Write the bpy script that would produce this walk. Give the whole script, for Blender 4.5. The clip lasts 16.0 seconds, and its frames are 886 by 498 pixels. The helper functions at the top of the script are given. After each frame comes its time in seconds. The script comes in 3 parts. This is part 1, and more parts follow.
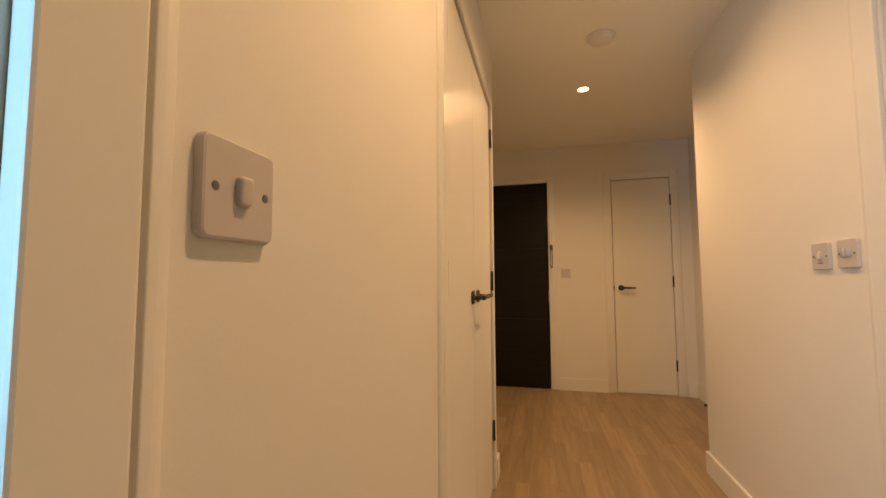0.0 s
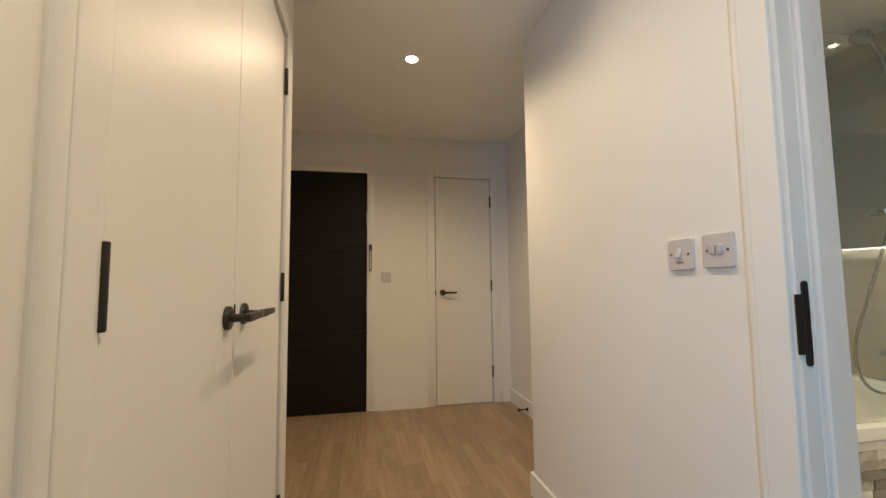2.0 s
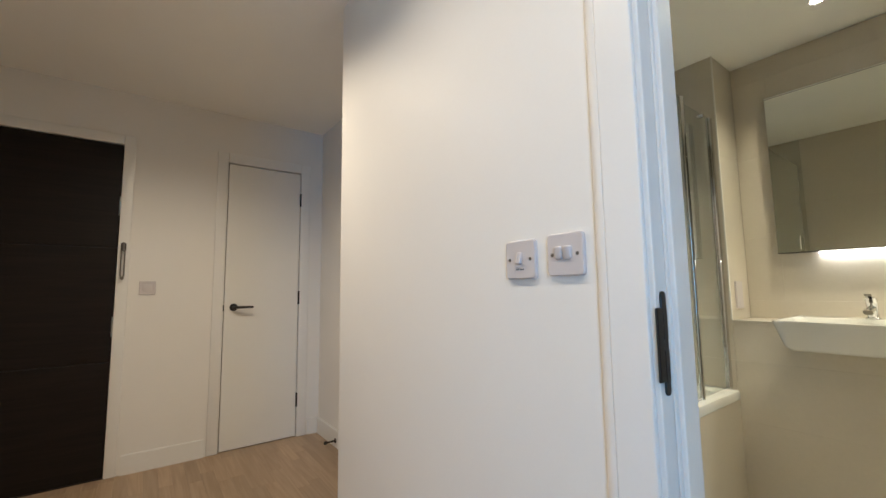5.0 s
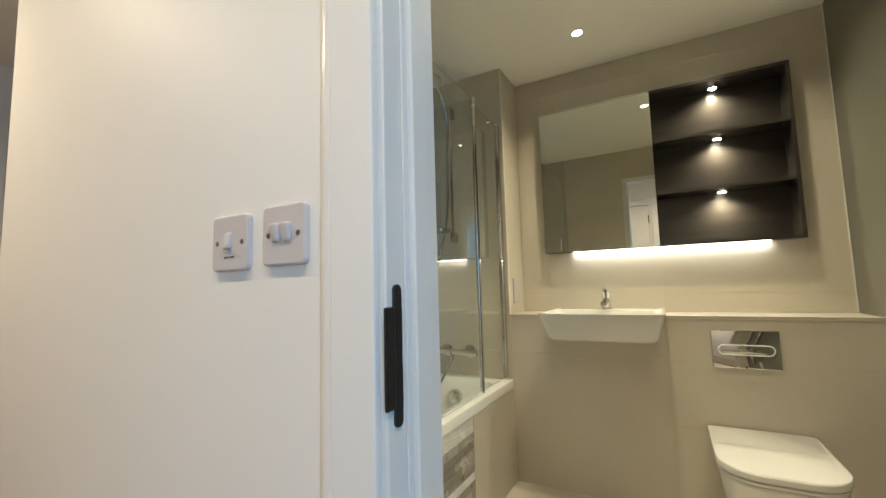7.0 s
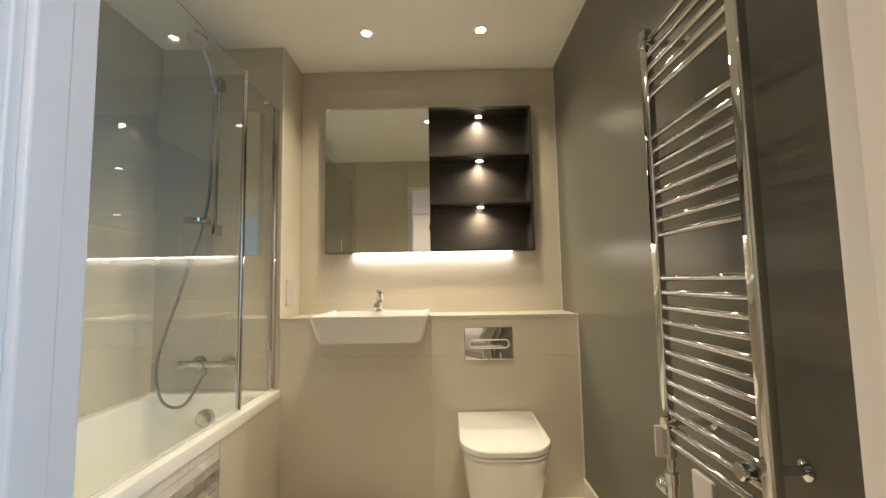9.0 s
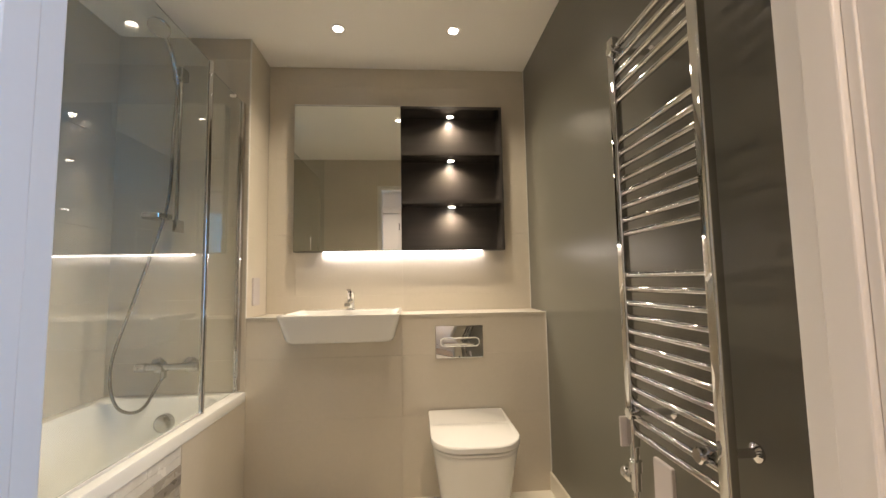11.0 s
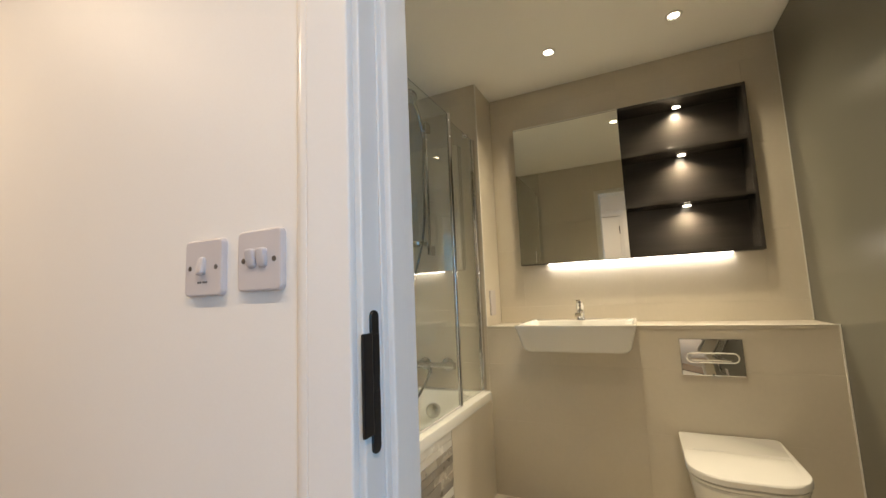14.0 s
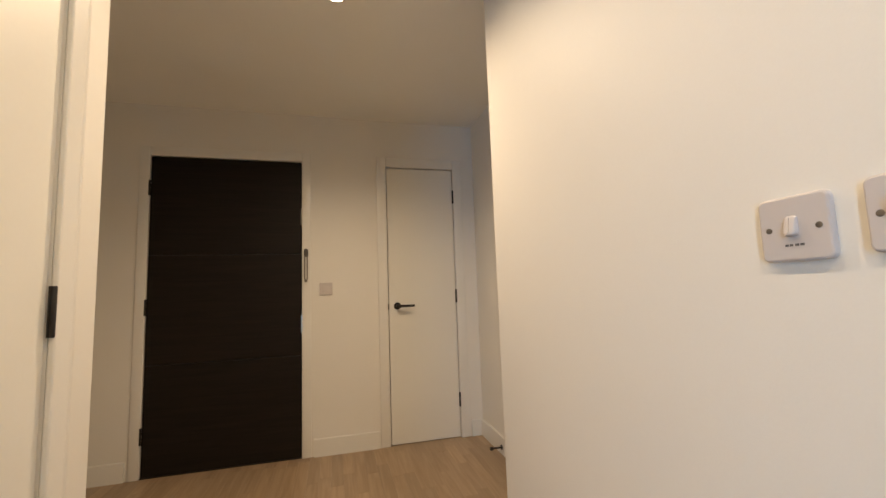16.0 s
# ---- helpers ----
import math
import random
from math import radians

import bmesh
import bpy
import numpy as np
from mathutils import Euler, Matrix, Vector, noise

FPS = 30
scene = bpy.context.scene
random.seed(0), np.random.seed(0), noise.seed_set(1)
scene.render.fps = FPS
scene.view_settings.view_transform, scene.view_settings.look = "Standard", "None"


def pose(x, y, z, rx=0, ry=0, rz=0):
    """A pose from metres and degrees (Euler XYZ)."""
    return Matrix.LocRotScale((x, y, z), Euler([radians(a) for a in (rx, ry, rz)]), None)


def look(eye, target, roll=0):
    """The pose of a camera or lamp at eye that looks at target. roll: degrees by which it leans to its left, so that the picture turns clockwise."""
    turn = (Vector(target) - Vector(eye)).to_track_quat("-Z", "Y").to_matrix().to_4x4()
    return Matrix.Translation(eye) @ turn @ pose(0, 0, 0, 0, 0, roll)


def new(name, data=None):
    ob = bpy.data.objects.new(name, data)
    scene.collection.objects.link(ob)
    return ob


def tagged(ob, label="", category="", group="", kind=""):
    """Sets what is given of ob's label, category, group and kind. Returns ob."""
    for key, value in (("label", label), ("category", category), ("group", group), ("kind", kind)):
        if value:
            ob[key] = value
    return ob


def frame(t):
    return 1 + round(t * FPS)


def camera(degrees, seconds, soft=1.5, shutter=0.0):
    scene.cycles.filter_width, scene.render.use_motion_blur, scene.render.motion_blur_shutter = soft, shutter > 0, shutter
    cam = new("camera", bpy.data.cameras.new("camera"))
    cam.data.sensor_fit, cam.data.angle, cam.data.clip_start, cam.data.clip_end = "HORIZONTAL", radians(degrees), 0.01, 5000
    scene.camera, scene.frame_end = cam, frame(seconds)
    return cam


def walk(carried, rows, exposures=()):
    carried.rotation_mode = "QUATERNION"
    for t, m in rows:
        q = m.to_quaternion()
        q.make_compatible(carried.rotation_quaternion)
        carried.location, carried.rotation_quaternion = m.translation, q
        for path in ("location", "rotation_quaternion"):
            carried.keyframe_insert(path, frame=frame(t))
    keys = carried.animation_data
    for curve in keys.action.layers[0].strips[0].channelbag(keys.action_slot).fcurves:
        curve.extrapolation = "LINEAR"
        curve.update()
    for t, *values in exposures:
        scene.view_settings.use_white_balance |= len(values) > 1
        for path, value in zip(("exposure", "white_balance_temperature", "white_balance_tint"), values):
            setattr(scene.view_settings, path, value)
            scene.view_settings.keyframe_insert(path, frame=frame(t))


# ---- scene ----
cam = camera(95.0, 16.0)
PATH = [
    (0, (-0.009, -0.048, 1.084), (-0.479, 1.891, 1.221), -0.3),
    (0.5, (-0.014, 0.096, 1.08), (-0.276, 2.074, 1.221), -0.5),
    (1, (-0.037, 0.293, 1.078), (-0.064, 2.288, 1.221), -0.4),
    (1.5, (-0.029, 0.45, 1.084), (0.177, 2.433, 1.236), -0.4),
    (2, (0.015, 0.551, 1.08), (0.407, 2.506, 1.234), -0.6),
    (2.5, (0.095, 0.646, 1.083), (0.626, 2.568, 1.238), -0.6),
    (3, (0.115, 0.712, 1.081), (0.794, 2.586, 1.252), -0.5),
    (5.5, (0.237, 0.9, 1.079), (1.562, 2.386, 1.267), -0.9),
    (6, (0.306, 0.909, 1.074), (1.781, 2.248, 1.25), -1.1),
    (6.5, (0.396, 0.919, 1.068), (2.011, 2.085, 1.244), -1.4),
    (7, (0.477, 0.921, 1.068), (2.223, 1.879, 1.251), -1.6),
    (7.5, (0.54, 0.923, 1.072), (2.402, 1.631, 1.256), -1.5),
    (8, (0.568, 0.887, 1.08), (2.507, 1.343, 1.254), -1.5),
    (8.5, (0.582, 0.857, 1.077), (2.563, 1.081, 1.245), -1.1),
    (9, (0.586, 0.851, 1.071), (2.579, 0.869, 1.234), -1.0),
    (9.5, (0.588, 0.85, 1.059), (2.576, 0.696, 1.218), -1.0),
    (12, (0.564, 0.878, 1.07), (2.554, 0.798, 1.25), -1.1),
    (12.5, (0.55, 0.854, 1.08), (2.54, 0.929, 1.269), -1.2),
    (13, (0.523, 0.858, 1.084), (2.496, 1.111, 1.293), -1.4),
    (13.5, (0.501, 0.886, 1.087), (2.422, 1.398, 1.308), -1.9),
    (14, (0.466, 0.913, 1.087), (2.26, 1.768, 1.313), -2.4),
    (14.5, (0.419, 0.931, 1.087), (1.983, 2.157, 1.311), -2.7),
    (15, (0.371, 0.975, 1.086), (1.606, 2.533, 1.3), -2.9),
    (15.5, (0.315, 1.022, 1.081), (1.17, 2.818, 1.292), -2.4),
    (16, (0.281, 1.112, 1.079), (0.795, 3.035, 1.278), -2.0),
]
EXPOSURES = [(0.0, -0.53, 13600, 27), (0.4, -0.28, 9000, 5), (1.0, -0.38, 7500, 10), (3.0, -0.30, 6650, 12), (5.5, -0.14, 6000, 8),
             (7.0, -0.22, 6450, 7), (7.5, -0.16, 6450, 8), (8.5, 0.04, 6200, 9), (9.0, 0.04, 6550, 15), (9.5, 0.04, 6900, 18),
             (12.0, 0.0, 6150, 23), (13.0, 0.0, 6450, 20), (14.5, -0.26, 7100, 14), (16.0, -0.12, 7350, 13)]
walk(cam, [(t, look(eye, target, roll)) for t, eye, target, roll in PATH], EXPOSURES)

# ---- light ----
CEIL = 2.36
world = bpy.data.worlds.new("world")
scene.world = world
world.use_nodes = True
wn = world.node_tree
sky = wn.nodes.new("ShaderNodeTexSky")
sky.sky_type, sky.sun_disc, sky.sun_elevation, sky.sun_rotation = "NISHITA", False, radians(30), radians(200)
wn.links.new(sky.outputs[0], wn.nodes["Background"].inputs[0])
wn.nodes["Background"].inputs[1].default_value = 0.08

WARM = (1.0, 0.82, 0.60)
NEUTRAL = (0.965, 0.853, 0.60)


def spot(name, x, y, z, watts, size, color, radius=0.03, blend=0.7, toward=None):
    d = bpy.data.lights.new(name, "SPOT")
    d.energy, d.color, d.spot_size, d.spot_blend, d.shadow_soft_size = watts, color, radians(size), blend, radius
    ob = new(name, d)
    ob.matrix_world = look((x, y, z), toward or (x + 0.0001, y, z - 1))
    return ob


def area(name, eye, target, w, h, watts, color, spread=180):
    d = bpy.data.lights.new(name, "AREA")
    d.shape, d.size, d.size_y, d.energy, d.color, d.spread = "RECTANGLE", w, h, watts, color, radians(spread)
    ob = new(name, d)
    ob.matrix_world = look(eye, target)
    return ob


HALL_LAMPS = [(0.293, 2.80, 84), (0.293, 1.68, 27), (0.293, 0.60, 54)]
BATH_LAMPS = [(2.58, 1.245, 46), (2.575, 0.656, 46), (2.05, 0.985, 44)]
for x, y, watts in HALL_LAMPS:
    spot("hall_downlight_lamp", x, y, CEIL - 0.012, watts, 150, WARM, 0.022, 0.9)
for x, y, watts in BATH_LAMPS:
    spot("bath_downlight_lamp", x, y, CEIL - 0.012, watts, 126, NEUTRAL, 0.03, 1.0)
# sky light through the side room's window opening
area("window_daylight", (-1.35, -1.49, 1.35), (-1.35, 0.0, 1.3), 1.4, 1.5, 98, (0.07, 0.47, 1.0), 110)

# ---- materials ----


def mat(name, color, rough=0.5, metal=0.0, var=0.06, scale=6.0, fine=120.0, bump=0.05, spec=0.5, random_var=0.0, coat=0.0):
    m = bpy.data.materials.new(name)
    m.use_nodes = True
    nt = m.node_tree
    n, l = nt.nodes, nt.links
    b = n["Principled BSDF"]
    b.inputs["Roughness"].default_value, b.inputs["Metallic"].default_value = rough, metal
    b.inputs["Specular IOR Level"].default_value = spec
    b.inputs["Coat Weight"].default_value = coat
    tc = n.new("ShaderNodeTexCoord")
    n1, n2 = n.new("ShaderNodeTexNoise"), n.new("ShaderNodeTexNoise")
    n1.inputs["Scale"].default_value, n1.inputs["Detail"].default_value = scale, 5
    n2.inputs["Scale"].default_value, n2.inputs["Detail"].default_value = fine, 3
    l.new(tc.outputs["Object"], n1.inputs["Vector"])
    l.new(tc.outputs["Object"], n2.inputs["Vector"])
    add = n.new("ShaderNodeMath")
    add.operation = "MULTIPLY_ADD"
    add.inputs[1].default_value = 0.35
    l.new(n2.outputs[0], add.inputs[0])
    l.new(n1.outputs[0], add.inputs[2])
    ramp = n.new("ShaderNodeMapRange")
    ramp.inputs[1].default_value, ramp.inputs[2].default_value = 0.4, 0.95
    ramp.inputs[3].default_value, ramp.inputs[4].default_value = 1 - var, 1 + var
    l.new(add.outputs[0], ramp.inputs[0])
    out = ramp.outputs[0]
    if random_var:
        info = n.new("ShaderNodeObjectInfo")
        r = n.new("ShaderNodeMapRange")
        r.inputs[3].default_value, r.inputs[4].default_value = 1 - random_var, 1 + random_var
        l.new(info.outputs["Random"], r.inputs[0])
        mul = n.new("ShaderNodeMath")
        mul.operation = "MULTIPLY"
        l.new(out, mul.inputs[0])
        l.new(r.outputs[0], mul.inputs[1])
        out = mul.outputs[0]
    vec = n.new("ShaderNodeVectorMath")
    vec.operation = "SCALE"
    vec.inputs[0].default_value = color
    l.new(out, vec.inputs["Scale"])
    l.new(vec.outputs[0], b.inputs["Base Color"])
    rr = n.new("ShaderNodeMapRange")
    rr.inputs[1].default_value, rr.inputs[2].default_value = 0.3, 0.7
    rr.inputs[3].default_value, rr.inputs[4].default_value = max(0.0, rough * (1 - 1.5 * min(0.1, var))), min(1, rough * (1 + 1.5 * min(0.1, var)))
    l.new(n1.outputs[0], rr.inputs[0])
    l.new(rr.outputs[0], b.inputs["Roughness"])
    if bump:
        bp = n.new("ShaderNodeBump")
        bp.inputs["Strength"].default_value, bp.inputs["Distance"].default_value = bump, 0.002
        l.new(n2.outputs[0], bp.inputs["Height"])
        l.new(bp.outputs[0], b.inputs["Normal"])
    return m


def wood(name, color, dark, rough, along="Y", random_var=0.15, spec=0.5):
    """Grain stretched along one axis, tone varied plank by plank."""
    m = bpy.data.materials.new(name)
    m.use_nodes = True
    nt = m.node_tree
    n, l = nt.nodes, nt.links
    b = n["Principled BSDF"]
    tc, info = n.new("ShaderNodeTexCoord"), n.new("ShaderNodeObjectInfo")
    off = n.new("ShaderNodeVectorMath")
    off.operation = "SCALE"
    off.inputs[0].default_value = (37.0, 91.0, 13.0)
    l.new(info.outputs["Random"], off.inputs["Scale"])
    ad = n.new("ShaderNodeVectorMath")
    l.new(tc.outputs["Object"], ad.inputs[0])
    l.new(off.outputs[0], ad.inputs[1])
    mp = n.new("ShaderNodeMapping")
    mp.inputs["Scale"].default_value = {"Y": (26, 1.4, 26), "Z": (26, 26, 1.4), "X": (1.4, 26, 26)}[along]
    l.new(ad.outputs[0], mp.inputs["Vector"])
    g = n.new("ShaderNodeTexNoise")
    g.inputs["Scale"].default_value, g.inputs["Detail"].default_value, g.inputs["Distortion"].default_value = 1.6, 7, 0.9
    l.new(mp.outputs[0], g.inputs["Vector"])
    cr = n.new("ShaderNodeValToRGB")
    cr.color_ramp.elements[0].position, cr.color_ramp.elements[0].color = 0.32, (*dark, 1)
    cr.color_ramp.elements[1].position, cr.color_ramp.elements[1].color = 0.68, (*color, 1)
    l.new(g.outputs[0], cr.inputs[0])
    r = n.new("ShaderNodeMapRange")
    r.inputs[3].default_value, r.inputs[4].default_value = 1 - random_var, 1 + random_var
    l.new(info.outputs["Random"], r.inputs[0])
    vec = n.new("ShaderNodeVectorMath")
    vec.operation = "SCALE"
    l.new(cr.outputs[0], vec.inputs[0])
    l.new(r.outputs[0], vec.inputs["Scale"])
    l.new(vec.outputs[0], b.inputs["Base Color"])
    b.inputs["Roughness"].default_value, b.inputs["Specular IOR Level"].default_value = rough, spec
    bp = n.new("ShaderNodeBump")
    bp.inputs["Strength"].default_value, bp.inputs["Distance"].default_value = 0.12, 0.001
    l.new(g.outputs[0], bp.inputs["Height"])
    l.new(bp.outputs[0], b.inputs["Normal"])
    return m


def glow(name, color, strength):
    m = bpy.data.materials.new(name)
    m.use_nodes = True
    b = m.node_tree.nodes["Principled BSDF"]
    b.inputs["Base Color"].default_value = (0.8, 0.8, 0.8, 1)
    b.inputs["Emission Color"].default_value = (*color, 1)
    b.inputs["Emission Strength"].default_value = strength
    return m


PAINT = mat("wall_paint", (0.80, 0.775, 0.73), 0.55, var=0.02, scale=2.0, fine=240, bump=0.06)
CEIL_PAINT = mat("ceiling_paint", (0.93, 0.915, 0.87), 0.75, var=0.02, scale=1.5, fine=200, bump=0.05)
GLOSS = mat("satin_woodwork_paint", (0.80, 0.785, 0.75), 0.3, var=0.02, scale=3.0, fine=150, bump=0.03)
LEAF = mat("door_leaf_paint", (0.80, 0.785, 0.74), 0.42, var=0.02, scale=2.0, fine=90, bump=0.04)
PLASTIC = mat("white_moulded_plastic", (0.57, 0.525, 0.515), 0.5, var=0.015, scale=9, fine=200, bump=0.0)
SCREW = mat("screw_metal", (0.22, 0.2, 0.18), 0.4, 0.8)
PRINT = mat("grey_print", (0.12, 0.11, 0.11), 0.6)
BLACK = mat("matt_black_metal", (0.022, 0.021, 0.022), 0.38, 0.5, var=0.15, scale=30, bump=0.02)
BRONZE = mat("dark_bronze_metal", (0.045, 0.040, 0.038), 0.36, 0.6, var=0.15, scale=30, bump=0.02)
DARKDOOR = wood("dark_stained_oak", (0.015, 0.010, 0.0075), (0.008, 0.0055, 0.0045), 0.5, "X", 0.05, 0.22)
OAK = wood("oak_plank", (0.37, 0.265, 0.172), (0.285, 0.195, 0.12), 0.36, "Y", 0.15)
JOINT = mat("floor_joint", (0.17, 0.11, 0.065), 0.8)
TILE = mat("beige_grey_wall_tile", (0.60, 0.545, 0.45), 0.34, var=0.05, scale=2.2, fine=60, bump=0.02, random_var=0.02)
DARKTILE = mat("grey_wall_tile", (0.148, 0.142, 0.115), 0.30, var=0.02, scale=2.2, fine=60, bump=0.0, random_var=0.02)
GROUT = mat("tile_grout", (0.53, 0.48, 0.40), 0.8)
# TILE with its colour about a sixth darker, otherwise alike
TILE_DARKER = mat("beige_grey_tile_darker", (0.50, 0.46, 0.375), 0.34, var=0.05, scale=2.2, fine=60, bump=0.02, random_var=0.02)
FLOORTILE = mat("cream_floor_tile", (0.76, 0.71, 0.60), 0.36, var=0.06, scale=3.0, fine=70, bump=0.02, random_var=0.03)
CERAMIC = mat("white_glazed_ceramic", (0.72, 0.71, 0.67), 0.07, var=0.01, scale=3, fine=60, bump=0.0, coat=0.4)
ACRYLIC = mat("white_acrylic", (0.80, 0.80, 0.76), 0.12, var=0.01, scale=3, fine=60, bump=0.0, coat=0.3)
CHROME = mat("polished_chrome", (0.62, 0.62, 0.61), 0.03, 1.0, var=0.02, scale=12, fine=80, bump=0.0)
HOSE = mat("ribbed_chrome_hose", (0.42, 0.42, 0.41), 0.22, 1.0, var=0.25, scale=20, fine=420, bump=0.3)
CABINET = wood("black_brown_laminate", (0.038, 0.033, 0.029), (0.032, 0.028, 0.0245), 0.25, "X", 0.05)
MARBLES = [mat("mosaic_white", (0.72, 0.70, 0.64), 0.25, var=0.1, scale=14, random_var=0.08),
           mat("mosaic_grey", (0.25, 0.225, 0.19), 0.3, var=0.16, scale=18, random_var=0.18),
           mat("mosaic_beige", (0.45, 0.41, 0.35), 0.28, var=0.12, scale=16, random_var=0.12)]
TRIM = mat("white_tile_trim", (0.75, 0.73, 0.68), 0.35)
FILM = mat("clear_protective_film_print", (0.30, 0.31, 0.36), 0.3)
LAMP_HALL = glow("hall_lamp_face", (1.0, 0.82, 0.58), 30)
LAMP_BATH = glow("bath_lamp_face", (1.0, 0.91, 0.7), 25)
LED = glow("led_strip_face", (1.0, 0.96, 0.88), 14)

MIRROR = bpy.data.materials.new("mirror_silver")
MIRROR.use_nodes = True
_b = MIRROR.node_tree.nodes["Principled BSDF"]
_b.inputs["Base Color"].default_value, _b.inputs["Metallic"].default_value, _b.inputs["Roughness"].default_value = (0.80, 0.81, 0.76, 1), 1.0, 0.0
GLASS = bpy.data.materials.new("clear_glass")
GLASS.use_nodes = True
_b = GLASS.node_tree.nodes["Principled BSDF"]
_b.inputs["Base Color"].default_value, _b.inputs["Transmission Weight"].default_value = (0.93, 0.96, 0.93, 1), 1.0
_b.inputs["Roughness"].default_value, _b.inputs["IOR"].default_value = 0.0, 1.5

# ---- mesh helpers ----


def mesh_ob(name, bm, material, smooth=False):
    bmesh.ops.recalc_face_normals(bm, faces=bm.faces)
    me = bpy.data.meshes.new(name)
    for f in bm.faces:
        f.smooth = smooth and len(f.verts) <= 4
    bm.to_mesh(me)
    bm.free()
    if smooth:
        me.set_sharp_from_angle(angle=radians(38))
    me.materials.append(material)
    return new(name, me)


def part(name, bm, material, parent, label="", smooth=False):
    ob = mesh_ob(name, bm, material, smooth)
    ob.parent = parent
    return tagged(ob, label)


def structure(name, bm, material, label, category, smooth=False):
    return tagged(mesh_ob(name, bm, material, smooth), label, category, kind="structure")


def thing(name, label, category, m, group="", kind=""):
    ob = new(name)
    ob.empty_display_size = 0.05
    ob.matrix_basis = m
    return tagged(ob, label, category, group, kind)


def box(x0, x1, y0, y1, z0, z1, bevel=0.0, bm=None, seg=2):
    own = bm is None
    b = bmesh.new()
    bmesh.ops.create_cube(b, size=1)
    for v in b.verts:
        v.co = Vector(((x0 + x1) / 2 + v.co.x * (x1 - x0), (y0 + y1) / 2 + v.co.y * (y1 - y0), (z0 + z1) / 2 + v.co.z * (z1 - z0)))
    if bevel:
        bmesh.ops.bevel(b, geom=b.edges[:], offset=bevel, segments=seg, affect="EDGES", profile=0.5)
    if own:
        return b
    join(bm, b)
    return bm


def join(bm, other):
    me = bpy.data.meshes.new("tmp")
    other.to_mesh(me)
    other.free()
    bm.from_mesh(me)
    bpy.data.meshes.remove(me)
    return bm


def rrect(w, h, r, n=6):
    """Points round a rectangle with rounded corners, centred; r one radius or four (from +x+y, counter-clockwise)."""
    rs = r if isinstance(r, (list, tuple)) else [r] * 4
    pts = []
    for k, (sx, sy) in enumerate(((1, 1), (-1, 1), (-1, -1), (1, -1))):
        q = rs[k]
        for i in range(n + 1):
            a = radians(90 * k + 90 * i / n)
            pts.append((sx * (w / 2 - q) + q * math.cos(a), sy * (h / 2 - q) + q * math.sin(a)))
    return pts


def loft(loops, cap0=True, cap1=True):
    b = bmesh.new()
    rows = [[b.verts.new(p) for p in lp] for lp in loops]
    c = len(rows[0])
    for r0, r1 in zip(rows, rows[1:]):
        for i in range(c):
            b.faces.new((r0[i], r0[(i + 1) % c], r1[(i + 1) % c], r1[i]))
    if cap0:
        b.faces.new(rows[0])
    if cap1:
        b.faces.new(rows[-1])
    return b


def circle(r, n=20):
    return [(r * math.cos(2 * math.pi * i / n), r * math.sin(2 * math.pi * i / n)) for i in range(n)]


def lathe_y(profile, cx=0, cz=0, n=20):
    """Turned about an axis along y: profile rows (radius, y)."""
    return loft([[(cx + x, y, cz + z) for x, z in circle(r, n)] for r, y in profile])


def lathe_z(profile, cx=0, cy=0, n=24):
    return loft([[(cx + x, cy + y, z) for x, y in circle(r, n)] for r, z in profile])


def lathe_x(profile, cy=0, cz=0, n=20):
    return loft([[(x, cy + y, cz + z) for y, z in circle(r, n)] for r, x in profile])


def spline(ctrl, per=8):
    pts = [Vector(p) for p in ctrl]
    ext = [pts[0] * 2 - pts[1]] + pts + [pts[-1] * 2 - pts[-2]]
    out = []
    for i in range(1, len(ext) - 2):
        p0, p1, p2, p3 = ext[i - 1:i + 3]
        for k in range(per):
            t = k / per
            out.append(0.5 * ((2 * p1) + (p2 - p0) * t + (2 * p0 - 5 * p1 + 4 * p2 - p3) * t * t + (3 * p1 - p0 - 3 * p2 + p3) * t ** 3))
    out.append(pts[-1])
    return out


def tube(pts, r, n=10):
    pts = [Vector(p) for p in pts]
    loops, up = [], None
    for i, p in enumerate(pts):
        d = (pts[min(i + 1, len(pts) - 1)] - pts[max(i - 1, 0)]).normalized()
        if up is None:
            up = d.orthogonal().normalized()
        up = (up - d * up.dot(d)).normalized()
        side = d.cross(up)
        loops.append([p + up * (r * math.cos(2 * math.pi * k / n)) + side * (r * math.sin(2 * math.pi * k / n)) for k in range(n)])
    return loft(loops)


def plate(w, h, r, y0, y1, edge=0.003, n=5):
    """A rounded plate on a wall: its back at y0, its face at y1 (towards -y), with a rounded front edge."""
    lp = []
    for inset, y in ((0, y0), (0, y1 + edge), (edge * 0.3, y1 + edge * 0.3), (edge, y1)):
        lp.append([(x, y, z) for x, z in rrect(w - 2 * inset, h - 2 * inset, max(r - inset, 0.001), n)])
    return loft(lp)


def at_left(y, z, x=-0.27):
    return pose(x, y, z, 0, 0, 90)


def at_right(y, z, x=0.869):
    return pose(x, y, z, 0, 0, -90)


def at_far(x, z, y=4.078):
    return pose(x, y, z)


def wall_x(name, x0, x1, y0, y1, holes, material, label, z1=CEIL):
    """A wall running along y with openings (y0, y1, z0, z1)."""
    b = bmesh.new()
    y = y0
    for a0, a1, c0, c1 in sorted(holes):
        box(x0, x1, y, a0, 0, z1, bm=b)
        if c0 > 0:
            box(x0, x1, a0, a1, 0, c0, bm=b)
        box(x0, x1, a0, a1, c1, z1, bm=b)
        y = a1
    box(x0, x1, y, y1, 0, z1, bm=b)
    return structure(name, b, material, label, "wall")


